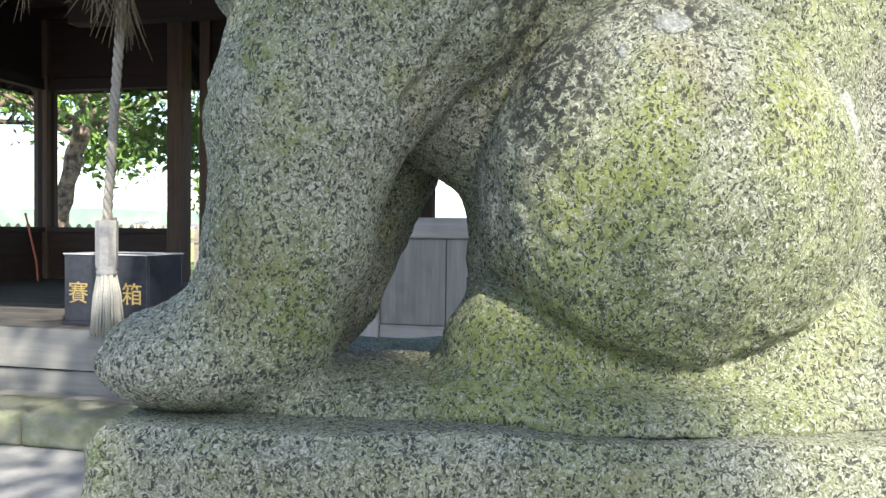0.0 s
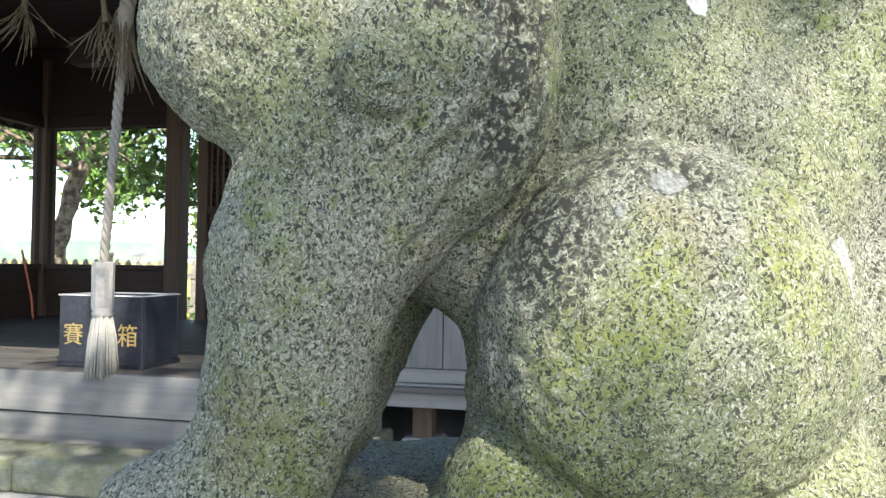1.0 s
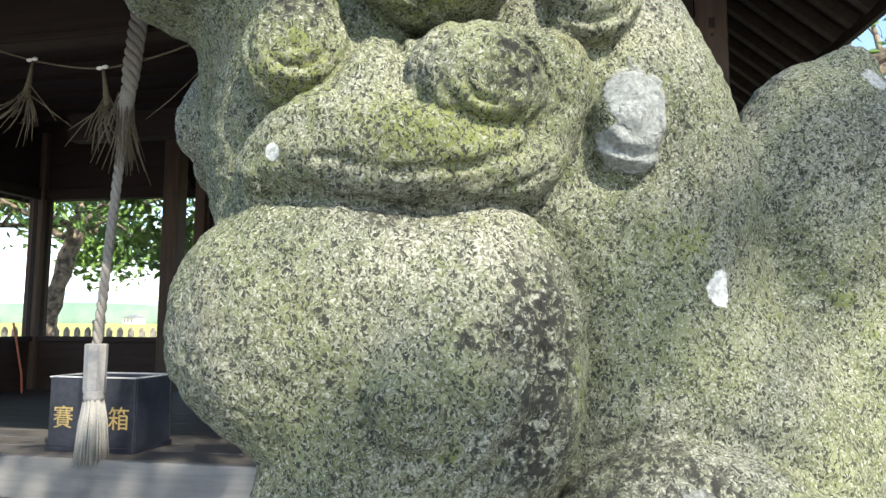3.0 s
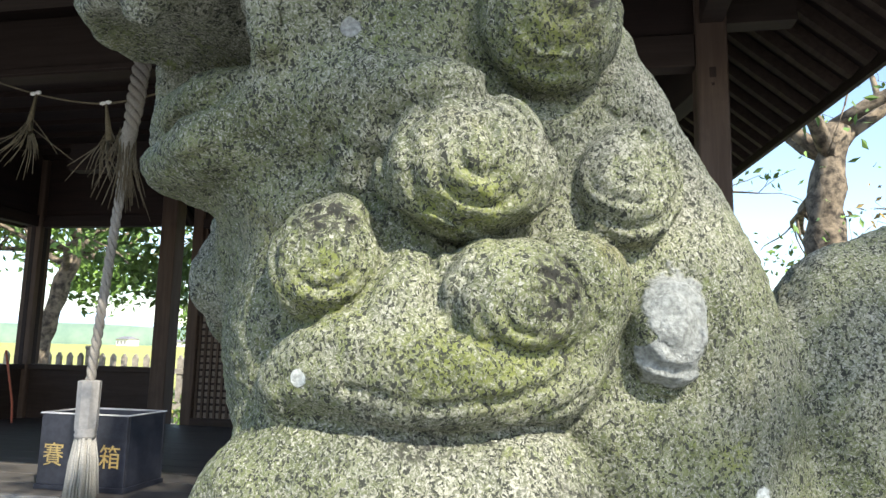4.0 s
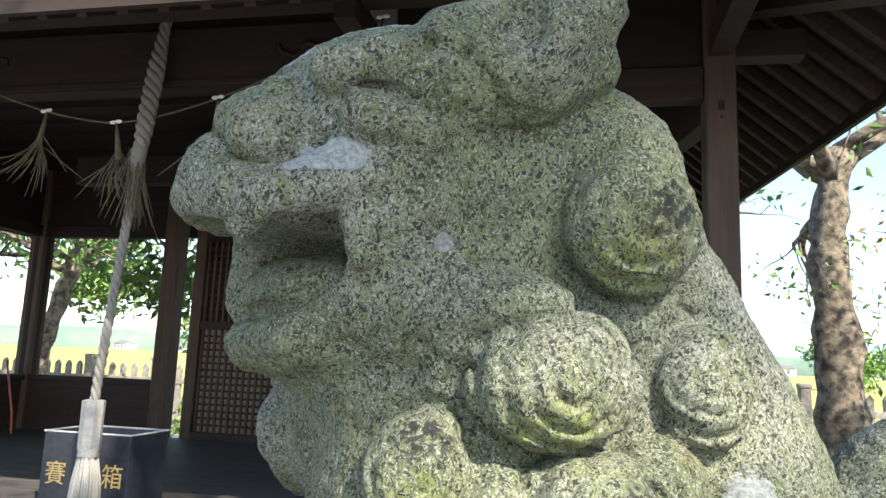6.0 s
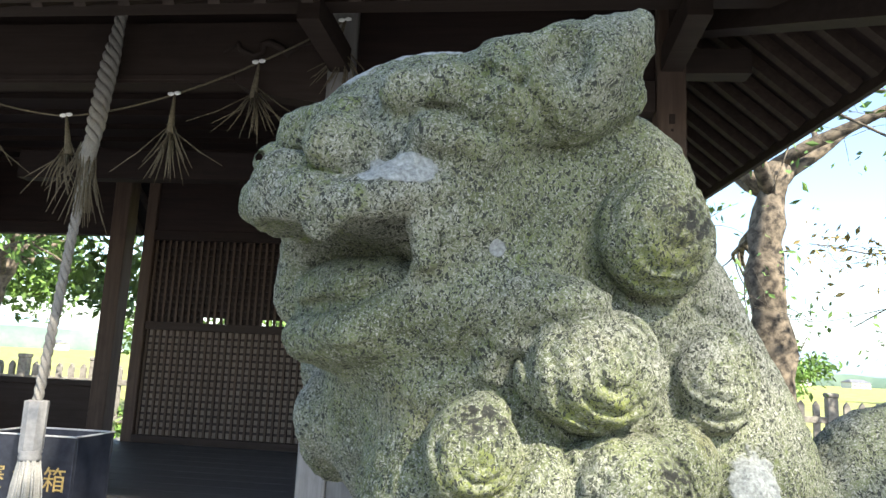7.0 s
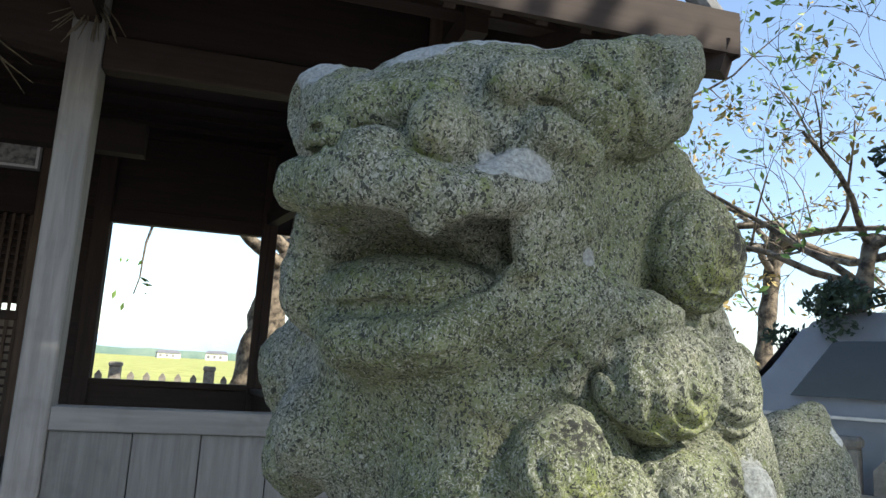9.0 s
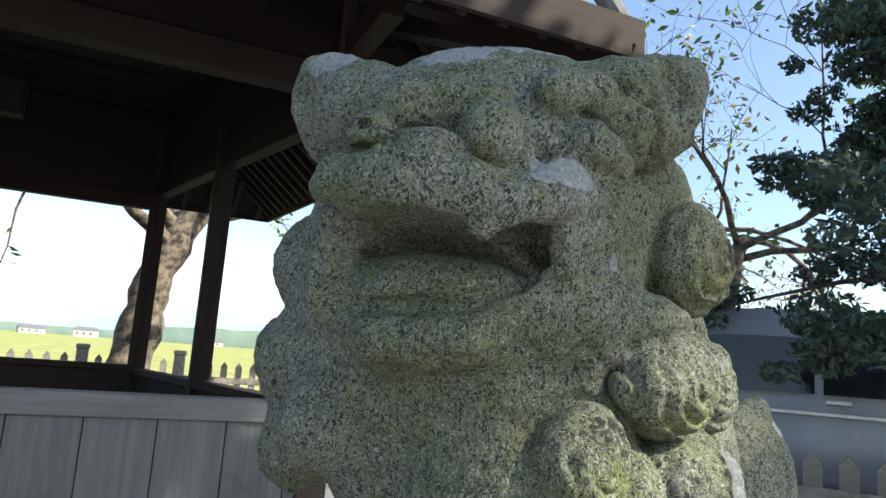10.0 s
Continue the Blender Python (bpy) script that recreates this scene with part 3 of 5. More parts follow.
PALE = [(spot(-134, 300, 457), 0.0125, (0.62, 0.5, 1.25), 0.42), (spot(-150, 301, 452), 0.0065, (0.8, 0.6, 1.3), 0.42), (spot(-99, 310, 466), 0.0055, (0.8, 0.7, 1.2), 0.40), (spot(-78, 318, 418), 0.0058, (1, 0.7, 1), 0.34),
        (spot(84, 330, 290), 0.022, (1.1, 0.5, 0.9), 0.40), (spot(80, 330, 264), 0.018, (0.9, 0.5, 1.2), 0.38), (spot(127, 362, 194), 0.0092, (1.15, 0.5, 0.85), 0.85), (spot(-94, 310, 253), 0.0042, (1, 0.6, 1), 0.75),
        (spot(238, 382, 321), 0.010, (1, 0.8, 1), 0.5), (spot(-160, 369, 534), 0.022, (1, 0.8, 1.3), 0.40), (spot(-108, 350, 543), 0.022, (0.7, 0.8, 1.5), 0.40), (spot(-60, 330, 545), 0.012, (1, 1, 1.2), 0.34),
        (spot(-195, 470, 556), 0.022, (1, 1, 1.2), 0.36), (spot(201, 360, 52), 0.012, (1.4, 0.5, 0.6), 0.36), (spot(100, 304, 98), 0.011, (0.9, 0.5, 1.1), 0.27), (spot(78, 306, 84), 0.007, (1, 0.5, 1), 0.27), (spot(-60, 322, 520), 0.006, (1, 1, 1), 0.3)]
DARKS = [(spot(26, 306, 188), 0.022, (1.3, 0.5, 0.75)), (spot(32, 306, 160), 0.024, (1.4, 0.5, 0.7)), (spot(2, 304, 168), 0.012, (0.7, 0.5, 1.2)), (spot(28, 312, 122), 0.024, (1.1, 0.5, 0.9)), (spot(78, 312, 112), 0.024, (0.7, 0.5, 1.3)),
         (spot(48, 318, 70), 0.034, (1.4, 0.5, 0.7)), (spot(112, 306, 100), 0.020, (0.9, 0.6, 1.2)), (spot(20, 300, 292), 0.020, (1.2, 0.6, 0.9)),
         (spot(-30, 300, 226), 0.016, (0.5, 0.6, 1.6)), (spot(32, 318, 440), 0.02, (1, 0.8, 1)), (spot(-85, 306, 326), 0.014, (0.8, 0.6, 1.2))]
MOSSY = [(spot(-19, 290, 330), 0.028, (0.8, 0.5, 1.4)), (spot(-84, 305, 290), 0.024, (0.8, 0.6, 1.2)), (spot(-14, 296, 262), 0.03, (0.5, 0.6, 1.5)),
         (spot(92, 302, 44), 0.026, (1.2, 0.5, 0.6)), (spot(112, 348, 218), 0.014, (1, 0.5, 0.9)), (spot(-20, 312, 66), 0.012, (1, 0.5, 1)), (spot(150, 330, 60), 0.03, (1.2, 0.5, 0.7)), (spot(60, 304, 10), 0.03, (1, 0.5, 0.8)), (spot(40, 312, -62), 0.04, (0.5, 0.5, 0.9)), (spot(16, 306, 410), 0.03, (0.9, 0.6, 1))]
statue = build_statue()
statue.data.materials.append(granite("statue_granite", 0.78, 0.0, PALE, DARKS, MOSSY))
FIELD = None


def build_plinth():
    """The squared stone under the statue, with worn, uneven edges."""
    p = base("stone_plinth", (0, 0, 0), "rough mossy granite plinth carrying the stone lion dog", "plinth")
    p.matrix_world = pose(0, 0, EYE, 0, 0, TURN) @ pose(0.06, 0.41, 0, 0, 0, -3)
    for name, x0, x1, y0, y1, z0, z1, cut in (("cap_stone", -0.212, 0.24, -0.125, 0.17, -0.30, -0.087, 26), ("pedestal_block", -0.30, 0.32, -0.21, 0.26, -1.2, -0.302, 14)):
        bm = boxed(x0, x1, y0, y1, z0, z1, 0.008)
        bmesh.ops.subdivide_edges(bm, edges=bm.edges[:], cuts=cut, use_grid_fill=True)
        for v in bm.verts:
            n = Vector((noise.noise(v.co * 23), noise.noise(v.co * 23 + Vector((9, 0, 0))), noise.noise(v.co * 23 + Vector((0, 9, 0)))))
            v.co += n * 0.0045
        part(name, bm, M_plinth, p, smooth=True)
    return p


M_plinth = granite("plinth_granite", 0.7)
build_plinth()

# ---- the hall ----
FY, BY, FLOOR = 3.95, 7.5, 0.57        # front wall, back wall, floor level
XP, XC, XL = -1.28, 0.68, -6.6
EAVE = 3.15


def ground():
    rnd = random.Random(3)
    bm = bmesh.new()
    bmesh.ops.create_grid(bm, x_segments=60, y_segments=60, size=700)
    for v in bm.verts:
        v.co.z = 0.0
    tagged(mesh_object("ground", bm, M_concrete), "grey concrete forecourt ground", "ground", kind="structure")
    bm = bmesh.new()
    slab(bm, [(-300, 13.2, 0.16), (300, 13.2, 0.16), (620, 560, 0.16), (-620, 560, 0.16)], 0.2)
    tagged(mesh_object("field_ground", bm, M_crop), "yellow-green farm field reaching to the far houses", "field", kind="structure")


ground()


def stones():
    p = base("stone_step", (0, 0, 0), "mossy stone kerb and step along the hall", "step", kind="structure")
    x = -7.4
    rnd = random.Random(5)
    while x < 1.0:
        w = 0.9 + rnd.random() * 0.35
        bm = boxed(x + 0.004, x + w - 0.004, 3.25, 3.62, 0.0, 0.18 + rnd.random() * 0.012, 0.015)
        bmesh.ops.subdivide_edges(bm, edges=bm.edges[:], cuts=5, use_grid_fill=True)
        for v in bm.verts:
            v.co += Vector((0, noise.noise(v.co * 6), noise.noise(v.co * 6 + Vector((5, 5, 0))))) * 0.012
        part("kerb_stone", bm, M_stone, p, smooth=True)
        x += w
    part("paving", boxed(-7.4, 1.0, 3.62, 9.0, 0.0, 0.15), M_concrete, p)


stones()


def hall_floor():
    p = base("floor", (0, 0, 0), "grey worn timber floor of the open hall", "floor", kind="structure")
    y, i = FY - 0.14, 0
    while y < BY - 0.05:
        w = 0.285
        part("floor_board", boxed(XL + 0.02, -0.1 + 0.0 * i, y + 0.003, min(y + w, BY) - 0.003, FLOOR - 0.03, FLOOR, 0.003), M_floor, p)
        y += w
        i += 1
    f = base("floor_skirt", (0, 0, 0), "pale weathered plank steps below the hall floor edge", "step", kind="structure")
    part("upper_plank", boxed(-5.6, XP - 0.1, FY - 0.17, FY - 0.125, 0.315, 0.562), M_rail, f)
    part("lower_plank", boxed(-5.6, XP - 0.1, FY - 0.15, FY - 0.11, 0.15, 0.305), M_rail, f)
    part("lower_tread", boxed(-5.6, XP - 0.12, FY - 0.40, FY - 0.155, 0.15, 0.168), M_rail, f)


hall_floor()


def hall_post(x, y, w, z0, z1, material, label, name="post", hole=False):
    p = base(name, (x, y, z0), label, "post", kind="structure")
    bm = boxed(-w / 2, w / 2, -w / 2, w / 2, 0.0, z1 - z0, 0.009)
    part("shaft", bm, material, p)
    if z0 < 0.4:
        part("foot_stone", boxed(-w * 0.85, w * 0.85, -w * 0.85, w * 0.85, -0.03, 0.1, 0.02), M_stone, p)
    if hole:
        # solid dark plate stands in for the shade inside the empty hole
        part("mortise", boxed(-0.017, 0.017, -w / 2 - 0.002, -w / 2 + 0.01, hole - z0 - 0.03, hole - z0 + 0.03, 0.002), M_dark_v, p, "dark plate painted as the shade in an empty mortise")
        part("peg", boxed(-0.008, 0.008, -w / 2 - 0.002, -w / 2 + 0.01, hole - z0 - 0.075, hole - z0 - 0.058, 0.002), M_dark_v, p)
    return p


hall_post(XP, FY, 0.165, 0.18, 3.9, M_post, "pale weathered square timber post of the hall front")
hall_post(0.24, 5.81, 0.15, 0.18, 3.4, M_dark_v, "dark brown timber post of the open end wall")
hall_post(XC, FY, 0.165, 0.18, 3.9, M_brown_v, "weathered corner post with an empty mortise", hole=3.0)
hall_post(-4.76, FY, 0.165, 0.18, 3.9, M_post, "pale weathered square timber post of the hall front")
AX0, AY0 = -0.17, BY                    # back corner at the open end
hall_post(AX0, AY0, 0.16, 0.18, 3.7, M_dark_v, "dark timber post at the back corner of the hall")
for x, m, w in ((XL, M_brown_v, 0.19), (-4.78, M_brown_v, 0.2), (-4.42, M_brown_v, 0.13), (-2.3, M_brown_v, 0.16), (-1.78, M_dark_v, 0.16)):
    hall_post(x, BY, w, 0.18, 3.7, m, "brown timber post of the hall back wall")
hall_post(XL, 5.7, 0.17, 0.18, 3.7, M_brown_v, "brown timber post of the hall end wall")
hall_post(XL, FY, 0.17, 0.18, 3.7, M_brown_v, "brown timber post of the hall end wall")


def dado():
    """Boarded low wall of the hall front, from the entrance post to the corner post."""
    p = base("wall_front", (0, 0, 0), "weathered grey board panelling below the open hall front", "wall", kind="structure")
    part("cap_rail", boxed(XP + 0.083, XC - 0.083, FY - 0.075, FY + 0.07, 1.16, 1.278, 0.006), M_rail, p)
    edges = [XP + 0.083, -0.81, -0.48, -0.14, 0.2, 0.53, XC - 0.083]
    for a, b in zip(edges, edges[1:]):
        part("panel", boxed(a + 0.0025, b - 0.0025, FY - 0.05, FY - 0.015, 0.665, 1.158, 0.003), M_dado, p)
    part("backing", boxed(XP + 0.083, XC - 0.083, FY - 0.012, FY + 0.03, 0.6, 1.158), M_dark_h, p)
    part("bottom_rail", boxed(XP + 0.083, XC - 0.083, FY - 0.062, FY + 0.06, 0.585, 0.662), M_rail, p)
    part("ground_beam", boxed(XP + 0.083, XC + 0.10, FY - 0.09, FY + 0.07, 0.45, 0.583), M_rail, p)
    part("under_post", boxed(-1.02, -0.9, FY + 0.1, FY + 0.22, 0.15, 0.583), M_brown_v, p)
    part("under_stone", boxed(-1.08, -0.84, FY + 0.04, FY + 0.28, 0.15, 0.24, 0.02), M_concrete, p)
    part("under_brace", boxed(-0.9, -0.62, FY + 0.12, FY + 0.17, 0.44, 0.56), M_brown_h, p)


dado()


def wall_run(name, a, b, sill, head_z, label, openings, material_low, lattice=False):
    """A back or end wall between two plan points: low boards, openings and boards above."""
    p = base(name, (a[0], a[1], 0), label, "wall", kind="structure", turn=math.degrees(math.atan2(b[1] - a[1], b[0] - a[0])))
    L = math.hypot(b[0] - a[0], b[1] - a[1])
    runs, x = [], 0.0
    for o0, o1 in openings:
        runs.append((x, o0))
        x = o1
    runs.append((x, L))
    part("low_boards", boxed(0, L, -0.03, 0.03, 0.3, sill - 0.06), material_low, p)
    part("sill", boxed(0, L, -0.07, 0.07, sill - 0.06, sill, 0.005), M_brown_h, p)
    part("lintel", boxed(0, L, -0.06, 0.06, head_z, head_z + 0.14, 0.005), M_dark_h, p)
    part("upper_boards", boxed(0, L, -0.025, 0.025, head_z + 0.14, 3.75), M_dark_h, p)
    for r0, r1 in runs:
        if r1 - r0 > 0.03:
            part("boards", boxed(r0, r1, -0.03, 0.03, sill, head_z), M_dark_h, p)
    return p


wall_run("wall_back", (XL, BY), (-4.78, BY), 1.2, 2.86, "brown boarded back wall with an open window", [(0.1, 1.72)], M_brown_h)
wall_run("wall_end_west", (XL, FY), (XL, BY), 1.2, 2.86, "brown boarded end wall with open windows", [(0.1, 1.65), (1.85, 3.45)], M_brown_h)
wall_run("wall_back_east", (-1.78, BY), (AX0, BY), 1.3, 2.83, "dark boarded back wall with an open window", [(0.08, 1.53)], M_brown_h)
END_L = math.hypot(XC - AX0, BY - FY)
wall_run("wall_end_east", (AX0, AY0), (XC, FY), 1.27, 2.95, "dark timber end wall with wide open windows", [(0.08, END_L - 0.08)], M_brown_h)


def lattice_wall():
    """Sliding lattice screens of the back wall: open grid above, backed grid below."""
    p = base("lattice_screen", (-4.36, BY, 0), "brown timber lattice screen with a pale backed lower half", "screen", kind="structure")
    w = 1.98
    part("threshold", boxed(0, w, -0.07, 0.07, FLOOR, FLOOR + 0.08), M_brown_h, p)
    part("middle_rail", boxed(0, w, -0.04, 0.04, 1.80, 1.89), M_brown_h, p)
    part("top_rail", boxed(0, w, -0.06, 0.06, 2.82, 2.93), M_dark_h, p)
    part("upper_boards", boxed(0, w, -0.025, 0.025, 2.93, 3.75), M_dark_h, p)
    # dark sheets added behind the open grid in place of the unlit space beyond
    part("upper_backing", boxed(0, w, 0.05, 0.07, 1.97, 2.82), M_dark_h, p)
    part("upper_backing", boxed(0, w * 0.3, 0.05, 0.07, 1.89, 1.97), M_dark_h, p)
    part("upper_backing", boxed(w * 0.45, w * 0.66, 0.05, 0.07, 1.89, 1.97), M_dark_h, p)
    part("lower_backing", boxed(0, w, 0.012, 0.03, FLOOR + 0.08, 1.80), M_screen, p)
    for i in range(26):
        x = 0.03 + i * (w - 0.06) / 25
        part("upright_bar", boxed(x - 0.013, x + 0.013, -0.018, 0.008, FLOOR + 0.08, 1.80, 0), M_brown_v, p)
        part("upright_bar", boxed(x - 0.013, x + 0.013, -0.018, 0.008, 1.89, 2.82, 0), M_brown_v, p)
    for z0, z1, k in ((FLOOR + 0.08, 1.80, 15), (1.89, 2.82, 12)):
        for i in range(1, k):
            z = z0 + (z1 - z0) * i / k
            part("cross_bar", boxed(0, w, -0.010, 0.010, z - 0.013, z + 0.013, 0), M_brown_h, p)
    wall_run("wall_back_mid", (-2.3, BY), (-1.78, BY), 1.3, 2.83, "dark boarded back wall of the hall", [], M_brown_h)


lattice_wall()


def upper_front():
    p = base("front_beams", (0, 0, 0), "dark red-brown beams and boards above the hall front", "beam", kind="structure")
    part("lintel", boxed(XP + 0.083, XC - 0.083, FY - 0.06, FY + 0.06, 3.05, 3.24, 0.006), M_brown_h, p)
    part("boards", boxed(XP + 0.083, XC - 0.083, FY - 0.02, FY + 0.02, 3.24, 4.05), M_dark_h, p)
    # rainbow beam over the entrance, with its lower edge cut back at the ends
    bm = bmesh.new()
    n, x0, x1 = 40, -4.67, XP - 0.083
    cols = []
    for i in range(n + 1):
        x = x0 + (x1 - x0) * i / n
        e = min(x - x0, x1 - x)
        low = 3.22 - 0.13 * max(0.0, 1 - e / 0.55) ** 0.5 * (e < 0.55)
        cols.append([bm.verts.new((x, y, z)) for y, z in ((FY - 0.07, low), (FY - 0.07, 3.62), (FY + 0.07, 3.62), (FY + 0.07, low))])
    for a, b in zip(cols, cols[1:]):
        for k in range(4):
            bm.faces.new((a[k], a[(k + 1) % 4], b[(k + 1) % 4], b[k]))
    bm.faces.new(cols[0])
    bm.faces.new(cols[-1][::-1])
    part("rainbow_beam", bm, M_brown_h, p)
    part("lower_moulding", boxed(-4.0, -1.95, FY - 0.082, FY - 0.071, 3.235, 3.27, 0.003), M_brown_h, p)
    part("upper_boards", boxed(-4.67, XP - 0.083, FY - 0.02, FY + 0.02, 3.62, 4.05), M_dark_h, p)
    for s, xc in ((1, -1.75), (-1, -4.2)):        # carved cloud swirls on the beam
        bm = bmesh.new()
        pts = [(xc + s * (0.30 - 0.045 * i) + 0.03 * math.sin(i * 1.7), FY - 0.074, 3.44 + 0.045 * math.sin(i * 1.25)) for i in range(14)]
        tube(bm, pts, [0.006 + 0.018 * math.sin(math.pi * (i + 0.5) / 14) for i in range(14)], 6)
        part("carving", bm, M_brown_h, p, "carved cloud swirl", True)
    part("ceiling_beam", boxed(-4.7, -1.2, 5.6, 5.75, 3.05, 3.3), M_dark_h, p)


upper_front()
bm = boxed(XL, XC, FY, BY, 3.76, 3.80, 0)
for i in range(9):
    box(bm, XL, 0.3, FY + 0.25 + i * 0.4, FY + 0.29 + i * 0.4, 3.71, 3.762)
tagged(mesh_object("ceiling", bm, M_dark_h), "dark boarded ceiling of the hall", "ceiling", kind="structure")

# roof: four slopes over the hall, rafters and tile ends along the eaves
E0, E1, E2, E3 = (-8.0, 2.70), (1.80, 2.62), (1.14, 8.8), (-8.0, 8.8)
R0, R1, RZ = (-5.2, 5.75), (-1.0, 5.75), 5.15


def roof():
    p = base("roof", (0, 0, 0), "dark tiled hall roof with exposed timber rafters under the eaves", "roof", kind="structure")
    def q(a, z):
        return (a[0], a[1], z)
    for pts in ((q(E0, EAVE), q(E1, EAVE), q(R1, RZ), q(R0, RZ)), (q(E1, EAVE), q(E2, EAVE), q(R1, RZ)),
                (q(E2, EAVE), q(E3, EAVE), q(R0, RZ), q(R1, RZ)), (q(E3, EAVE), q(E0, EAVE), q(R0, RZ))):
        bm = bmesh.new()
        slab(bm, [(x, y, z + 0.14) for x, y, z in pts], 0.12)
        part("slope", bm, M_tile, p)
        bm = bmesh.new()
        slab(bm, [(x, y, z + 0.018) for x, y, z in pts], 0.02)
        part("roof_boarding", bm, M_dark_h, p)

    def edge(a, b, ridge, n0, n1, count, tiles):
        a, b = Vector(q(a, EAVE)), Vector(q(b, EAVE))
        up = (Vector(q(R0, RZ)) + Vector(q(R1, RZ))) / 2
        d = (b - a).normalized()
        inward = Vector((-d.y, d.x, 0))
        if (up - a).dot(inward) < 0:
            inward = -inward
        run = abs((Vector(q(ridge, RZ)) - a).dot(inward))
        rise = (RZ - EAVE) / run
        for i in range(count):
            f = n0 + (n1 - n0) * (i + 0.5) / count
            s = a + (b - a) * f
            reach = min(1.7, 0.95 * f * (b - a).length + 0.15, 0.95 * (1 - f) * (b - a).length + 0.15)
            bm = bmesh.new()
            beam(bm, s + inward * 0.05 + Vector((0, 0, -0.045 + 0.05 * rise)), s + inward * reach + Vector((0, 0, reach * rise - 0.045)), 0.055, 0.075)
            part("rafter", bm, M_dark_y, p)
        bm = bmesh.new()
        beam(bm, a + Vector((0, 0, 0.055)), b + Vector((0, 0, 0.055)), 0.035, 0.21)
        part("fascia", bm, M_brown_h, p)
        for i in range(tiles):
            f = n0 + (n1 - n0) * (i + 0.5) / tiles
            s = a + (b - a) * f - inward * 0.03
            bm = bmesh.new()
            tube(bm, [s + Vector((0, 0, 0.10)), s + inward * 0.35 + Vector((0, 0, 0.12 + 0.35 * rise))], 0.055, 10)
            part("eave_tile", bm, M_tile, p)

    edge(E0, E1, R0, 0.25, 1.0, 34, 0)
    edge(E1, E2, R1, 0.0, 1.0, 30, 34)
    edge(E2, E3, R0, 0.0, 1.0, 32, 0)
    edge(E3, E0, R0, 0.0, 1.0, 20, 0)
    bm = bmesh.new()
    c = Vector(q(E1, EAVE))
    beam(bm, c + Vector((-0.03, 0.03, -0.06)), Vector((XC, FY, 3.62)), 0.13, 0.16)
    part("corner_rafter", bm, M_brown_h, p)
    bm = bmesh.new()
    beam(bm, (XL, FY - 0.62, 3.48), (1.25, FY - 0.62, 3.48), 0.12, 0.13)
    part("eave_purlin", bm, M_brown_h, p)
    for x in (XP, XC):
        bm = bmesh.new()
        beam(bm, (x, FY, 3.36), (x, FY - 0.75, 3.36), 0.12, 0.15)
        part("bracket_arm", bm, M_brown_h, p)
        bm = bmesh.new()
    bm = bmesh.new()
    beam(bm, (XC, FY, 3.36), (XC + 0.45, FY, 3.36), 0.12, 0.15)
    part("bracket_arm", bm, M_brown_h, p)


roof()


# ---- things in the hall ----
def offering_box():
    p = base("offering_box", (-3.04, FY + 0.20, FLOOR), "dark navy lacquered wooden offering box with gold characters", "box", turn=0)
    w, d, h = 0.60, 0.40, 0.455
    part("front_board", boxed(-w / 2, w / 2, -d / 2, -d / 2 + 0.02, 0.03, h, 0.003), M_box, p)
    part("back_board", boxed(-w / 2, w / 2, d / 2 - 0.02, d / 2, 0.03, h, 0.003), M_box, p)
    part("side_board", boxed(-w / 2, -w / 2 + 0.02, -d / 2 + 0.02, d / 2 - 0.02, 0.03, h, 0.003), M_box, p)
    part("side_board", boxed(w / 2 - 0.02, w / 2, -d / 2 + 0.02, d / 2 - 0.02, 0.03, h, 0.003), M_box, p)
    part("base_board", boxed(-w / 2 - 0.01, w / 2 + 0.01, -d / 2 - 0.01, d / 2 + 0.01, 0, 0.032, 0.004), M_box, p)
    for x0, x1, y0, y1 in ((-w / 2 - 0.006, w / 2 + 0.006, -d / 2 - 0.006, -d / 2 + 0.012), (-w / 2 - 0.006, w / 2 + 0.006, d / 2 - 0.012, d / 2 + 0.006),
                           (-w / 2 - 0.006, -w / 2 + 0.012, -d / 2 + 0.012, d / 2 - 0.012), (w / 2 - 0.012, w / 2 + 0.006, -d / 2 + 0.012, d / 2 - 0.012)):
        part("rim", boxed(x0, x1, y0, y1, h, h + 0.008, 0.001), M_boxrim, p, "worn pale metal rim")
    for i in range(7):
        x = -w / 2 + 0.06 + i * (w - 0.12) / 6
        part("slat", boxed(x - 0.012, x + 0.012, -d / 2 + 0.02, d / 2 - 0.02, h - 0.07, h - 0.045, 0.002), M_box, p)
    for ch, x in (("賽", -0.195), ("銭", 0.0), ("箱", 0.195)):
        cu = bpy.data.curves.new("character", "FONT")
        cu.body, cu.size, cu.extrude, cu.align_x = ch, 0.15, 0.001, "CENTER"
        tmp = new("character_source", cu)
        dg = bpy.context.evaluated_depsgraph_get()
        me = bpy.data.meshes.new_from_object(tmp.evaluated_get(dg))
        bpy.data.objects.remove(tmp)
        me.materials.clear()
        me.materials.append(M_gold)
        me.transform(pose(x, -d / 2 - 0.002, 0.155, 90, 0, 0))
        ob = new("character", me)
        ob.parent = p
        ob["label"] = "gold painted character"


offering_box()


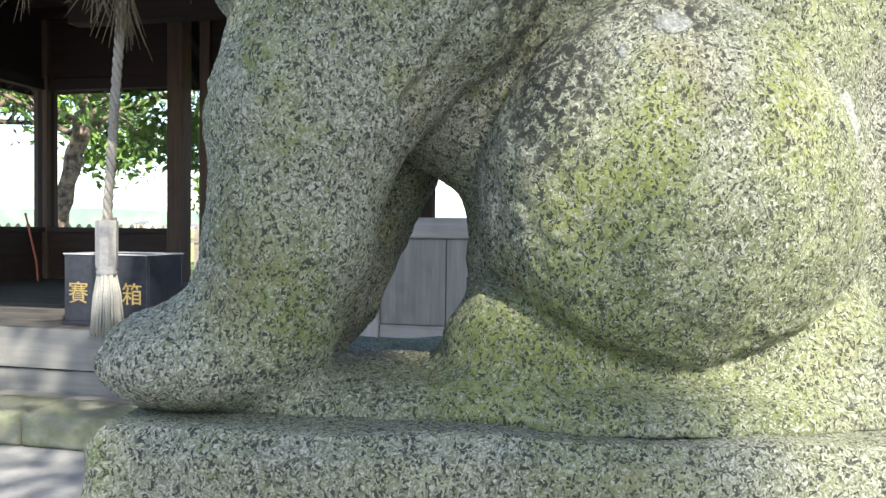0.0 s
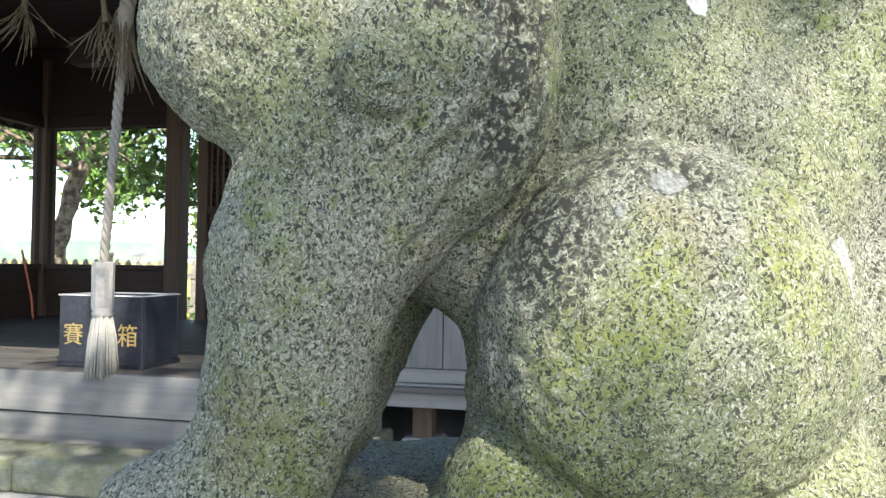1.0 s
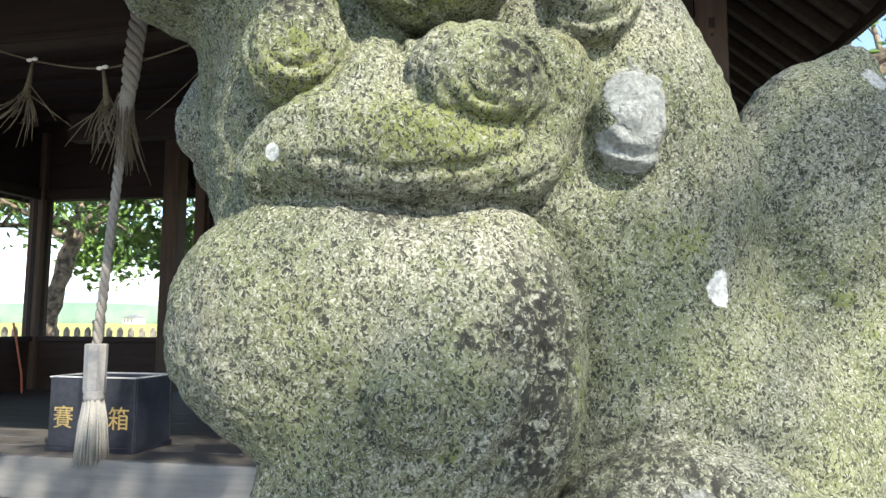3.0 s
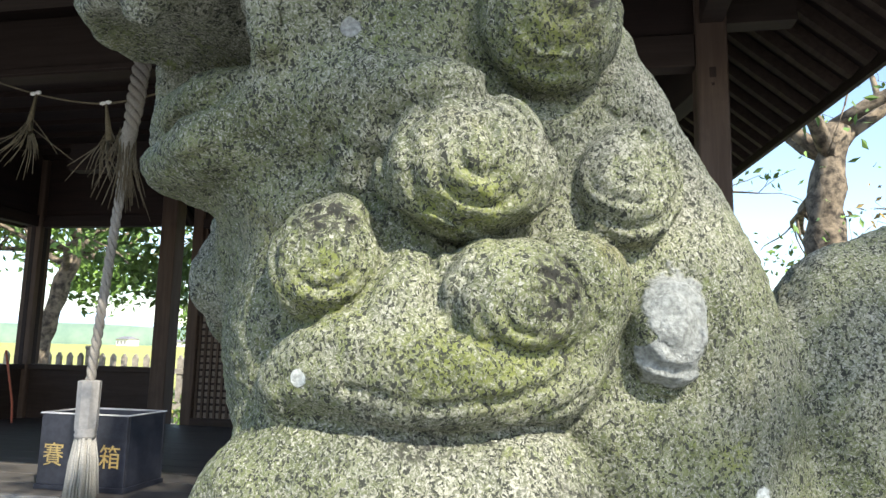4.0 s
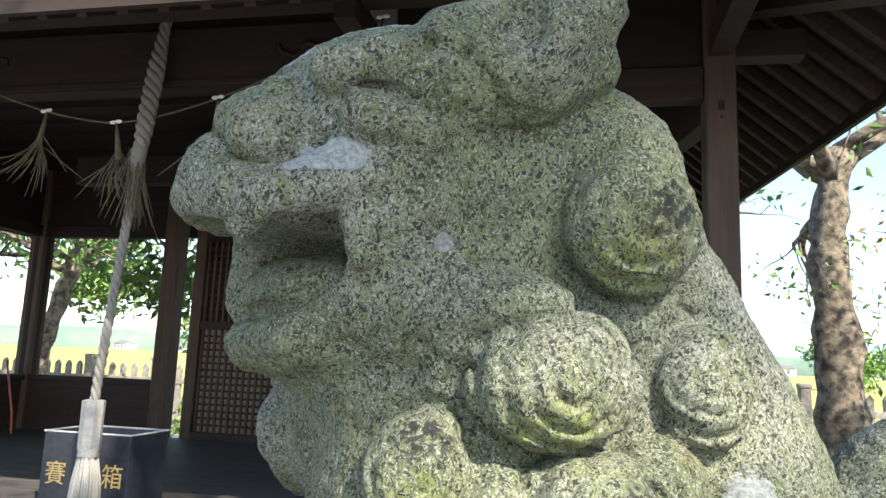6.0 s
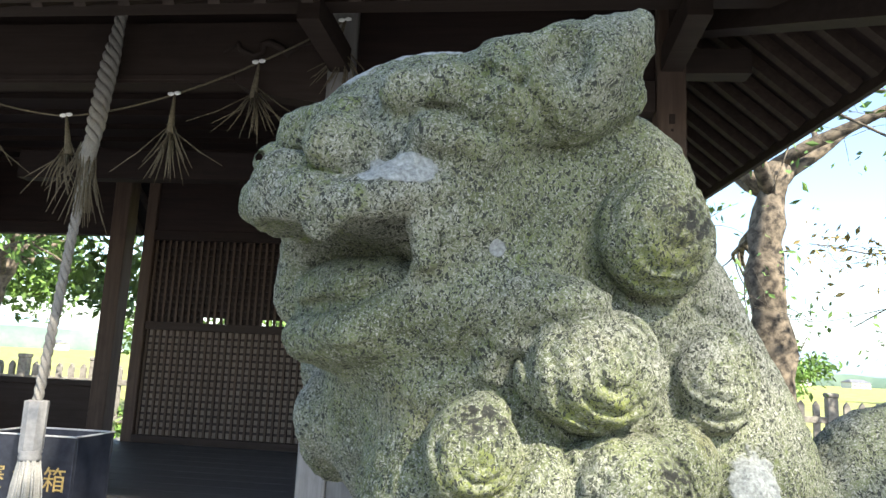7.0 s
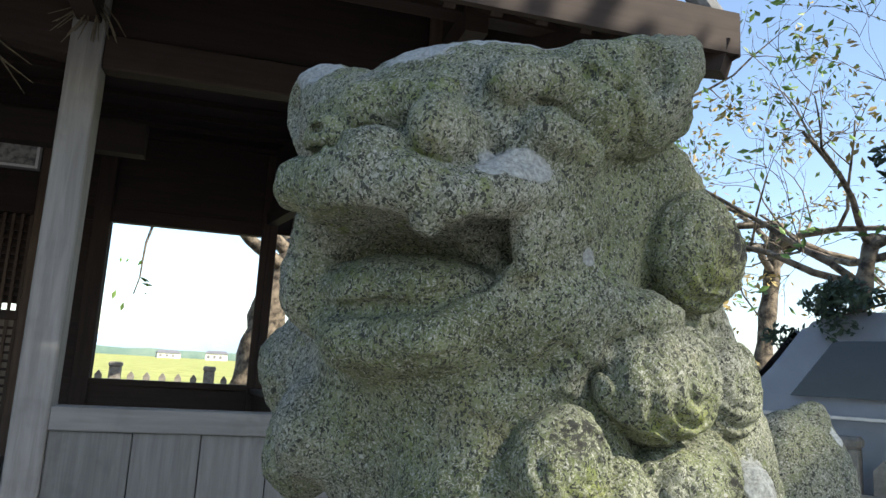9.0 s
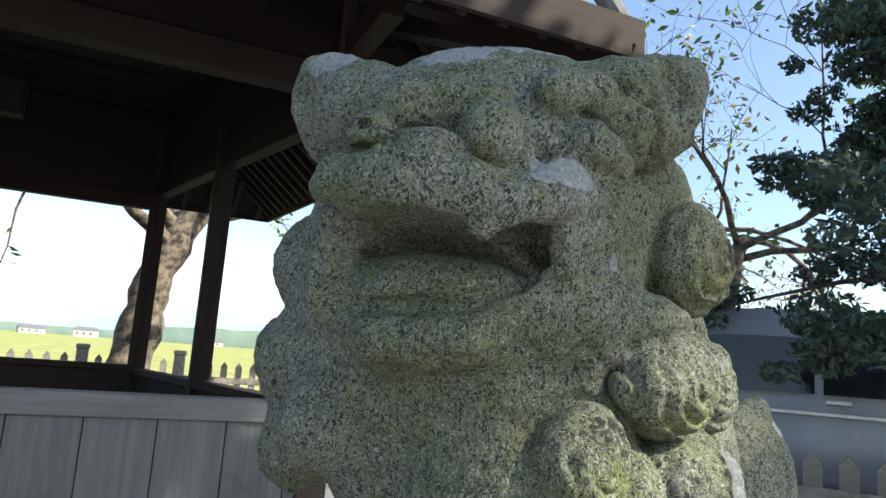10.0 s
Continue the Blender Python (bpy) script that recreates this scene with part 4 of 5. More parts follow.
def bell_rope():
    """Twisted rope with a sleeve and a cotton tassel, hanging before the offering box."""
    p = base("bell_rope", (-2.80, FY - 0.16, 3.525), "twisted grey bell rope with wooden sleeve and cotton tassel", "rope")
    low = -2.29
    line = [(0.14, 0.42), (0.10, 0.05), (0.045, -0.45), (0.0, -0.95), (-0.105, low)]

    def lean_at(z):
        for (xa, za), (xb, zb) in zip(line, line[1:]):
            if z >= zb:
                return xa + (xb - xa) * (z - za) / (zb - za)
        return line[-1][0]
    for s in range(3):
        bm = bmesh.new()
        pts, radii, k = [], [], 150
        for i in range(k + 1):
            z = 0.42 + (low - 0.42) * i / k
            a = 2 * math.pi * (i / k * 15 + s / 3)
            f = min(1.0, max(0.0, (z + 0.9) / 0.3)) * min(1.0, max(0.25, (0.1 - z) / 0.3))
            w = 0.015 + 0.016 * f
            pts.append((w * math.cos(a) + lean_at(z), w * math.sin(a), z))
            radii.append(0.016 + 0.011 * f)
        tube(bm, pts, radii, 7)
        part("strand", bm, M_rope, p, "twisted grey strand", True)
    bm = bmesh.new()
    tube(bm, [(0.02, 0, -0.70), (0.01, 0, -0.76), (0.0, 0, -0.82), (0.0, 0, -0.88)], [0.034, 0.05, 0.048, 0.032], 12)
    part("knot", bm, M_rope, p, "bound rope knot", True)
    bm = bmesh.new()
    tube(bm, [(0.155, 0, 0.30), (0.14, -0.01, 0.24), (0.09, 0, 0.20), (0.06, 0.01, 0.26), (0.09, 0.01, 0.33)], [0.018, 0.022, 0.022, 0.02, 0.016], 8)
    part("knot", bm, M_rope, p, "looped rope knot", True)
    bm = bmesh.new()
    rnd = random.Random(9)
    for i in range(46):
        a, r = rnd.random() * 6.28, rnd.random()
        z0 = -0.72 - 0.2 * rnd.random()
        L = 0.25 + 0.2 * rnd.random()
        o = 0.03 + 0.14 * r ** 2
        tube(bm, [(0.045 * math.cos(a), 0.045 * math.sin(a), z0), (o * 0.7 * math.cos(a), o * 0.7 * math.sin(a), z0 - L * 0.5), (o * math.cos(a) * 1.25, o * 1.25 * math.sin(a), z0 - L)], [0.005, 0.004, 0.002], 4)
    part("straw_tuft", bm, M_straw, p, "loose dry straw ends", True)
    bm = bmesh.new()
    sx = -0.105
    prof = [(0.0, 0.05), (-0.005, 0.066), (-0.275, 0.064), (-0.28, 0.058)]
    tube(bm, [(sx, 0, low + z + 0.01) for z, r in prof], [r for z, r in prof], 8)
    part("sleeve", bm, M_tube, p, "pale grey eight-sided wooden sleeve")
    bm = bmesh.new()
    tube(bm, [(sx, 0, low - 0.26), (sx, 0, low - 0.275), (sx, 0, low - 0.29), (sx, 0, low - 0.305), (sx, 0, low - 0.33)], [0.056, 0.064, 0.056, 0.063, 0.056], 14)
    part("tassel_collar", bm, M_tube, p, "bound cord collar", True)
    bm = bmesh.new()
    for i in range(220):
        a, r = rnd.random() * 6.28, rnd.random() ** 0.5
        L = 0.33 + 0.06 * rnd.random()
        x0, y0 = 0.052 * r * math.cos(a), 0.052 * r * math.sin(a)
        j = rnd.uniform(-0.012, 0.012)
        tube(bm, [(sx + x0, y0, low - 0.31), (sx + x0 * 1.35 + j, y0 * 1.35, low - 0.31 - L * 0.4), (sx + x0 * 1.7 + j * 0.4, y0 * 1.7 + j, low - 0.31 - L)], [0.006, 0.0065, 0.004], 5)
    part("tassel", bm, M_tassel, p, "frayed off-white cotton tassel", True)


bell_rope()


def straw_garland():
    """Thin sacred rope slung between the posts with straw tufts and paper knots."""
    p = base("straw_garland", (0, FY - 0.12, 0), "thin straw rope with hanging straw tufts and paper knots", "garland")
    a, b = Vector((XP + 0.02, 0, 3.60)), Vector((-4.74, 0, 3.60))
    pts = []
    for i in range(41):
        f = i / 40
        q = a.lerp(b, f)
        q.z -= 0.62 * (1 - abs(2 * f - 1) ** 1.6)
        pts.append(q)
    bm = bmesh.new()
    tube(bm, pts, 0.0065, 6)
    part("cord", bm, M_straw, p, "", True)
    rnd = random.Random(4)
    for f, L, spread in ((0.02, 0.42, 0.10), (0.165, 0.46, 0.13), (0.31, 0.5, 0.11), (0.52, 0.5, 0.12), (0.665, 0.5, 0.13), (0.8, 0.5, 0.12), (0.93, 0.45, 0.12)):
        q = pts[int(f * 40)]
        bm = bmesh.new()
        side = rnd.uniform(-0.10, 0.10)
        tube(bm, [q, q + Vector((side * 0.4, 0, -L * 0.2)), q + Vector((side, 0, -L * 0.5))], [0.007, 0.014, 0.026], 7)
        for i in range(24):
            e = Vector((rnd.gauss(0, spread), rnd.gauss(0, spread * 0.6), -L * rnd.uniform(0.75, 1.12)))
            s = q + Vector((side * rnd.uniform(0.5, 1), 0, -L * rnd.uniform(0.3, 0.5)))
            tube(bm, [s, s.lerp(q + e, 0.55) + Vector((0, 0, -0.015)), q + e + Vector((side, 0, 0))], [0.005, 0.0045, 0.002], 4)
        part("straw_tuft", bm, M_straw, p, "splayed dry straw tuft", True)
        bm = bmesh.new()
        for k in range(2):
            m = bmesh.ops.create_icosphere(bm, subdivisions=1, radius=0.018)
            bmesh.ops.scale(bm, vec=(1.4, 0.6, 0.8), verts=m["verts"])
            bmesh.ops.translate(bm, vec=q + Vector((0.02 * (k * 2 - 1), -0.008, 0.006 * k)), verts=m["verts"])
        part("paper_knot", bm, M_paper, p, "small white paper knot")


straw_garland()


def framed_photo():
    p = base("framed_picture", (-2.62, BY - 0.03, 3.27), "small framed faded photograph hanging on the dark back wall", "picture frame")
    part("photo_sheet", boxed(-0.17, 0.17, -0.012, -0.006, 0.03, 0.31, 0), M_photo, p)
    part("mount", boxed(-0.20, 0.20, -0.006, 0.0, 0.0, 0.34, 0), M_paper, p, "pale picture mount")
    for x0, x1, z0, z1 in ((-0.225, 0.225, -0.02, 0.0), (-0.225, 0.225, 0.34, 0.36), (-0.225, -0.2, 0.0, 0.34), (0.2, 0.225, 0.0, 0.34)):
        part("frame_bar", boxed(x0, x1, -0.025, 0.0, z0, z1, 0.003), M_rail, p)


framed_photo()
bm = bmesh.new()
tube(bm, [(-6.44, 7.0, 1.36), (-6.32, 6.96, 1.05), (-6.20, 6.9, 0.80), (-6.16, 6.88, 0.58)], 0.012, 6)
tagged(mesh_object("red_cord", bm, M_red, smooth=True), "faded red cord hanging by the window post", "cord")

# ---- outside ----
def leaf_cloud(name, centres, radii, count, size, material, parent, seed, flat=0.7, clump=0.0):
    """Many small folded leaves scattered in a set of clumps."""
    rs = np.random.RandomState(seed)
    c = np.array(centres, float)
    r = np.array(radii, float)
    w = r ** 2
    pick = rs.choice(len(c), count, p=w / w.sum())
    d = rs.normal(size=(count, 3))
    d /= np.linalg.norm(d, axis=1)[:, None]
    rad = r[pick] * rs.uniform(0.25, 1.0, count) ** 0.6
    pos = c[pick] + d * rad[:, None] * np.array([1, 1, flat])
    a = rs.normal(size=(count, 3))
    a /= np.linalg.norm(a, axis=1)[:, None]
    b = np.cross(a, rs.normal(size=(count, 3)))
    b /= np.linalg.norm(b, axis=1)[:, None]
    n = np.cross(a, b)
    s = size * rs.uniform(0.6, 1.35, count)[:, None]
    v = np.stack([pos - a * s, pos + b * s * 0.42 + n * s * 0.12, pos + a * s, pos - b * s * 0.42 + n * s * 0.12], 1).reshape(-1, 3)
    i = np.arange(count) * 4
    f = np.concatenate([np.stack([i, i + 1, i + 2], 1), np.stack([i, i + 2, i + 3], 1)])
    return raw(name, v.tolist(), f.tolist(), material, parent)


def limb(bm, start, heading, length, r, depth, rnd, tips, droop=0.0, sides=6, wander=0.35):
    """A crooked branch that forks; its tips are collected."""
    pts, radii = [Vector(start)], [r]
    d = Vector(heading).normalized()
    k = 5
    for i in range(k):
        d = (d + Vector((rnd.gauss(0, wander), rnd.gauss(0, wander), rnd.gauss(0, wander) - droop)) * 0.45).normalized()
        pts.append(pts[-1] + d * length / k)
        radii.append(r * (1 - 0.62 * (i + 1) / k))
    tube(bm, pts, radii, sides)
    if depth <= 0:
        tips.append(pts[-1].copy())
        tips.append(pts[3].copy())
        return
    for i in range(rnd.randint(2, 3)):
        j = rnd.randint(2, k)
        side = Vector((rnd.gauss(0, 1), rnd.gauss(0, 1), rnd.gauss(0.15, 0.7))).normalized()
        limb(bm, pts[j], (d + side * 0.95).normalized(), length * rnd.uniform(0.5, 0.75), max(radii[j] * 0.65, 0.004), depth - 1, rnd, tips, droop, max(4, sides - 1), wander)


def broad_tree(name, at, trunk, tr, seed, label, crown_r, leaves, leaf_size, material, depth=2, limbs=6, limb_len=2.6, group=""):
    """Tapered crooked trunk, limbs and a loose crown."""
    rnd = random.Random(seed)
    p = base(name, at, label, "tree", group)
    pts = [Vector(q) for q in trunk]
    bm = bmesh.new()
    fine = []
    for a, b in zip(pts, pts[1:]):
        for i in range(6):
            fine.append(a.lerp(b, i / 6))
    fine.append(pts[-1])
    rad = [tr * (1.18 - 0.5 * i / len(fine)) * (1 + 0.10 * math.sin(i * 1.9)) for i in range(len(fine))]
    tube(bm, fine, rad, 14)
    for v in bm.verts:
        v.co += Vector((noise.noise(v.co * 4), noise.noise(v.co * 4 + Vector((7, 0, 0))), 0)) * tr * 0.3
    part("trunk", bm, M_bark, p, "", True)
    bm, tips = bmesh.new(), []
    for i in range(limbs):
        s = fine[int(len(fine) * rnd.uniform(0.72, 0.99))]
        a = 6.28 * (i + rnd.random() * 0.6) / limbs
        limb(bm, s, (math.cos(a), math.sin(a), rnd.uniform(0.1, 0.8)), limb_len * rnd.uniform(0.7, 1.2), tr * 0.42, depth, rnd, tips)
    part("bough", bm, M_bark, p, "", True)
    if leaves:
        leaf_cloud("crown", tips, [crown_r * rnd.uniform(0.5, 1.15) for _ in tips], leaves, leaf_size, material, p, seed)
    return p


broad_tree("tree", (3.05, 9.5, 0), [(0, 0, 0), (0.02, 0, 1.6), (-0.06, 0.0, 3.2), (0.1, 0, 4.4)], 0.26, 11, "tall tree with sunlit patchy bark beside the hall", 0.5, 500, 0.07, M_leaf, 2, 6, 2.6)
broad_tree("tree", (-0.35, 11.4, 0), [(0, 0, 0), (0.22, 0, 1.4), (0.42, 0, 2.6), (0.95, 0, 3.8)], 0.30, 12, "leaning tree with a pale patchy trunk behind the fence", 0.35, 250, 0.07, M_leaf, 2, 5, 2.0)
broad_tree("tree", (-9.9, 11.4, 0), [(0, 0, 0), (0.2, 0, 1.5), (0.5, 0, 2.6), (0.8, 0, 3.4)], 0.16, 13, "leafy green tree beyond the hall windows", 0.7, 17000, 0.085, M_leaf, 3, 8, 2.3)
broad_tree("tree", (-13.6, 12.0, 0), [(0, 0, 0), (0.1, 0, 1.5), (0.4, 0, 2.6), (0.7, 0, 3.4)], 0.2, 14, "leafy green tree beyond the hall windows", 0.9, 16000, 0.10, M_leaf, 3, 7, 2.6)
broad_tree("tree", (7.6, 9.2, 0), [(0, 0, 0), (-0.2, 0.1, 1.5), (0.1, 0.2, 3.0), (0.2, 0.1, 4.2)], 0.15, 21, "nearly bare tree with thin dark branches", 0.35, 1700, 0.06, M_leaf_dry, 4, 7, 2.9)
broad_tree("tree", (6.2, 6.4, 0), [(0, 0, 0), (0.1, 0.0, 1.4), (0.25, 0.1, 2.5), (0.5, 0.1, 3.4)], 0.12, 22, "crooked thin tree with few leaves", 0.3, 1500, 0.055, M_leaf, 4, 7, 2.3)


def conifer(at, height, spread, seed, label, count):
    rnd = random.Random(seed)
    p = base("conifer", at, label, "tree", "dark evergreens")
    bm = bmesh.new()
    tube(bm, [(0, 0, 0), (0.05, 0, height * 0.4), (0, 0.05, height * 0.8), (0, 0, height)], [0.20, 0.16, 0.09, 0.03], 10)
    part("trunk", bm, M_bark, p, "", True)
    bm, tips, rads = bmesh.new(), [], []
    k = 46
    for i in range(k):
        f = (i + 0.5) / k
        z = height * (0.31 + 0.67 * f)
        a = i * 2.4 + rnd.random() * 0.5
        L = spread * (1 - 0.72 * f) * rnd.uniform(0.65, 1.1)
        pts = [Vector((0, 0, z)) + Vector((math.cos(a), math.sin(a), 0)) * L * g + Vector((0, 0, 0.10 * math.sin(g * 3) - 0.16 * g * L)) for g in (0, 0.3, 0.6, 0.85, 1)]
        tube(bm, pts, [0.035, 0.028, 0.02, 0.012, 0.006], 5)
        for q, w in zip(pts[1:], (0.24, 0.36, 0.42, 0.30)):
            for _ in range(5):
                tips.append(q + Vector((rnd.gauss(0, 0.22), rnd.gauss(0, 0.22), rnd.gauss(0.02, 0.12))))
                rads.append(w * rnd.uniform(0.2, 0.75))
    part("bough", bm, M_twig, p, "", True)
    leaf_cloud("crown", tips, rads, count, 0.036, M_pine, p, seed, 0.6)
    return p


# unseen tree, added towards the sun so its crown shades the statue's head
shade_tree = broad_tree("tree", (4.8, -2.7, 0), [(0, 0, 0), (0.05, 0.1, 3.2), (-0.1, 0.1, 6.6), (0.0, 0.2, 9.4)], 0.24, 43, "tall leafy tree out of view, added to shade the statue", 0.6, 4000, 0.10, M_leaf, 3, 9, 2.0)


def shade_bough(tree, targets, reach, count, size, root_z, seed):
    """An unseen bough added to the tree, whose leaves shade the spots given (x, y, z, radius of the spray)."""
    o = tree.matrix_world.translation
    to_sun = Vector((math.cos(_e) * math.sin(_a), math.cos(_e) * math.cos(_a), math.sin(_e)))
    rnd = random.Random(seed)
    tips = [Vector(t[:3]) + to_sun * (reach + rnd.uniform(-0.2, 0.2)) - o for t in targets]
    bm = bmesh.new()
    mid = sum(tips, Vector()) / len(tips)
    root, fork = Vector((0, 0.15, root_z)), mid + Vector((0.45, 0.1, 0.35))
    tube(bm, [root, root.lerp(fork, 0.35) + Vector((0, 0, 0.16)), root.lerp(fork, 0.7) + Vector((0, 0.1, 0.14)), fork], [0.07, 0.05, 0.035, 0.022], 8)
    for q in tips:
        tube(bm, [fork, fork.lerp(q, 0.55) + Vector((0, 0, 0.07)), q], [0.009, 0.006, 0.003], 5)
    part("bough", bm, M_bark, tree, "", True)
    leaf_cloud("shade_spray", tips, [t[3] for t in targets], count, size, M_leaf, tree, seed, 0.9)


_under = pose(0, 0, EYE, 0, 0, TURN)
# leaf clumps set on the sun's path to darken foreleg, hind foot and face
shade_bough(shade_tree, [(*(_under @ Vector((x, 0.3, z))), r) for x, z, r in (
    (-0.085, -0.095, .07), (-0.075, -0.04, .08), (-0.06, 0.0, .08), (-0.015, -0.04, .06), (-0.07, -0.065, .07), (-0.06, 0.05, .08), (-0.09, 0.035, .06), (-0.02, 0.04, .06),
    (0.02, -0.09, .06), (0.06, -0.1, .06), (-0.28, 0.04, .11), (-0.21, 0.39, .09), (-0.12, 0.47, .10), (-0.06, 0.53, .08), (-0.21, 0.3, .06))], 5.0, 900, 0.045, 5.6, 57)
# more added leaves, keeping the sun off the boarded hall front
shade_bough(shade_tree, [(x, 3.9, z, 0.3) for x in (-1.3, -0.9, -0.5, -0.1, 0.3, 0.7) for z in (0.7, 1.15)], 9.0, 1900, 0.09, 7.2, 58)
conifer((5.2, 2.25, 0), 6.2, 2.5, 31, "dark dense evergreen beside the parked van", 140000)
# another tree outside the view, added only as a shade caster
broad_tree("tree", (9.0, 0.6, 0), [(0, 0, 0), (0.05, 0.1, 2.2), (-0.1, 0.2, 4.4), (0.0, 0.4, 6.2)], 0.24, 41, "unseen leafy tree added beside the forecourt for shade", 0.8, 8000, 0.11, M_leaf, 3, 9, 2.6)


def picket_fence(name, a, b, n, h, label, gap_posts=6, pw=0.10):
    p = base(name, (a[0], a[1], 0), label, "fence", turn=math.degrees(math.atan2(b[1] - a[1], b[0] - a[0])))
    L = math.hypot(b[0] - a[0], b[1] - a[1])
    bm = bmesh.new()
    w, d = pw * 0.5, 0.03
    prof = [(-w, 0.0), (w, 0.0), (w, h - 0.07), (0, h), (-w, h - 0.07)]
    fr = [bm.verts.new((x, -d, z)) for x, z in prof]
    bk = [bm.verts.new((x, d, z)) for x, z in prof]
    bm.faces.new(fr)
    bm.faces.new(bk[::-1])
    for i in range(5):
        bm.faces.new((fr[i], bk[i], bk[(i + 1) % 5], fr[(i + 1) % 5]))
    me = bpy.data.meshes.new("picket")
    bmesh.ops.recalc_face_normals(bm, faces=bm.faces)
    bm.to_mesh(me)
    bm.free()
    me.materials.append(M_fence)
    post = boxed(-0.085, 0.085, -0.08, 0.08, 0, h + 0.06, 0.01)
    box(post, -0.1, 0.1, -0.095, 0.095, h + 0.06, h + 0.14, 0.02)
    pm = bpy.data.meshes.new("fence_post")
    post.to_mesh(pm)
    post.free()
    pm.materials.append(M_fence)
    for i in range(n):
        x = L * (i + 0.5) / n
        q = new("fence_post", pm) if i % gap_posts == 3 else new("picket", me)
        q.parent, q.location = p, (x, 0, 0)
    part("rail", boxed(0, L, -0.05, 0.05, h * 0.72, h * 0.80), M_fence, p)
    part("rail", boxed(0, L, -0.05, 0.05, h * 0.2, h * 0.28), M_fence, p)
    return p


picket_fence("picket_fence", (-16.0, 12.4), (6.0, 12.4), 92, 1.27, "concrete picket fence along the field edge")
picket_fence("picket_fence", (3.25, 4.6), (4.9, 2.3), 13, 1.13, "low dark picket fence before the parked van", 9, 0.12)


def house(at, w, d, h, turn, roof_h=1.6):
    p = base("house", at, "far low house with a grey roof across the fields", "house", "houses across the fields", turn=turn)
    part("wall", boxed(-w / 2, w / 2, -d / 2, d / 2, 0, h, 0), M_house, p)
    bm = bmesh.new()
    q = [bm.verts.new(v) for v in ((-w / 2 - .5, -d / 2 - .5, h), (w / 2 + .5, -d / 2 - .5, h), (w / 2 + .5, d / 2 + .5, h), (-w / 2 - .5, d / 2 + .5, h), (-w / 2 * .8, 0, h + roof_h), (w / 2 * .8, 0, h + roof_h))]
    for f in ((0, 1, 5, 4), (2, 3, 4, 5), (1, 2, 5), (3, 0, 4), (3, 2, 1, 0)):
        bm.faces.new([q[i] for i in f])
    part("roof", bm, M_roofs, p)
    for i in range(int(w // 3)):
        x = -w / 2 + 1.5 + 3 * i
        part("window", boxed(x - 0.7, x + 0.7, -d / 2 - 0.03, -d / 2 + 0.02, h * 0.3, h * 0.75, 0), M_roofs, p)


_r = random.Random(77)
for i in range(26):
    ang = -0.62 + 1.9 * i / 26 + _r.uniform(-0.02, 0.02)
    dist = _r.uniform(380, 520)
    house((dist * math.sin(ang), dist * math.cos(ang), 0), _r.uniform(8, 15), 7, _r.uniform(2.6, 4.0), _r.uniform(-25, 25))


def hills():
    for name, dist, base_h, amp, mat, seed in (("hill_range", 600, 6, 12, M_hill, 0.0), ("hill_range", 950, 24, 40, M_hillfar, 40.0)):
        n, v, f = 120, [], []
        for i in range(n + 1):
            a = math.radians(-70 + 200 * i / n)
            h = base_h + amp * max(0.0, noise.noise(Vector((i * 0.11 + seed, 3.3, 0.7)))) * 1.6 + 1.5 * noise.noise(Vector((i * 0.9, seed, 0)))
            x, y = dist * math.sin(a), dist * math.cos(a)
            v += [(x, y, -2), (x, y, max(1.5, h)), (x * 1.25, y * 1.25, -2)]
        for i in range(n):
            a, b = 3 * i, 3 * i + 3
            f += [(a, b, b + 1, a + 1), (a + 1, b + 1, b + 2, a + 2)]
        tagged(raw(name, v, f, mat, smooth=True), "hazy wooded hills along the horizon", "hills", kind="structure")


hills()


def bush(at, r, seed):
    rnd = random.Random(seed)
    p = base("bush", at, "rounded dark green shrub in the open field", "shrub", "field shrubs")
    bm = bmesh.new()
    tips = []
    for i in range(7):
        a = 0.9 * i
        limb(bm, (0, 0, 0), (math.cos(a), math.sin(a), 0.9), r * 1.1, 0.05 * r, 1, rnd, tips)
    part("stem", bm, M_twig, p)
    leaf_cloud("crown", tips, [r * 0.5] * len(tips), 2600, r * 0.10, M_leaf, p, seed)


bush((-19, 44, 0.1), 2.2, 5)
bush((-7.0, 13.0, 0.0), 0.55, 6)
bush((34, 60, 0.1), 3.2, 8)
bush((24, 70, 0.1), 3.0, 9)


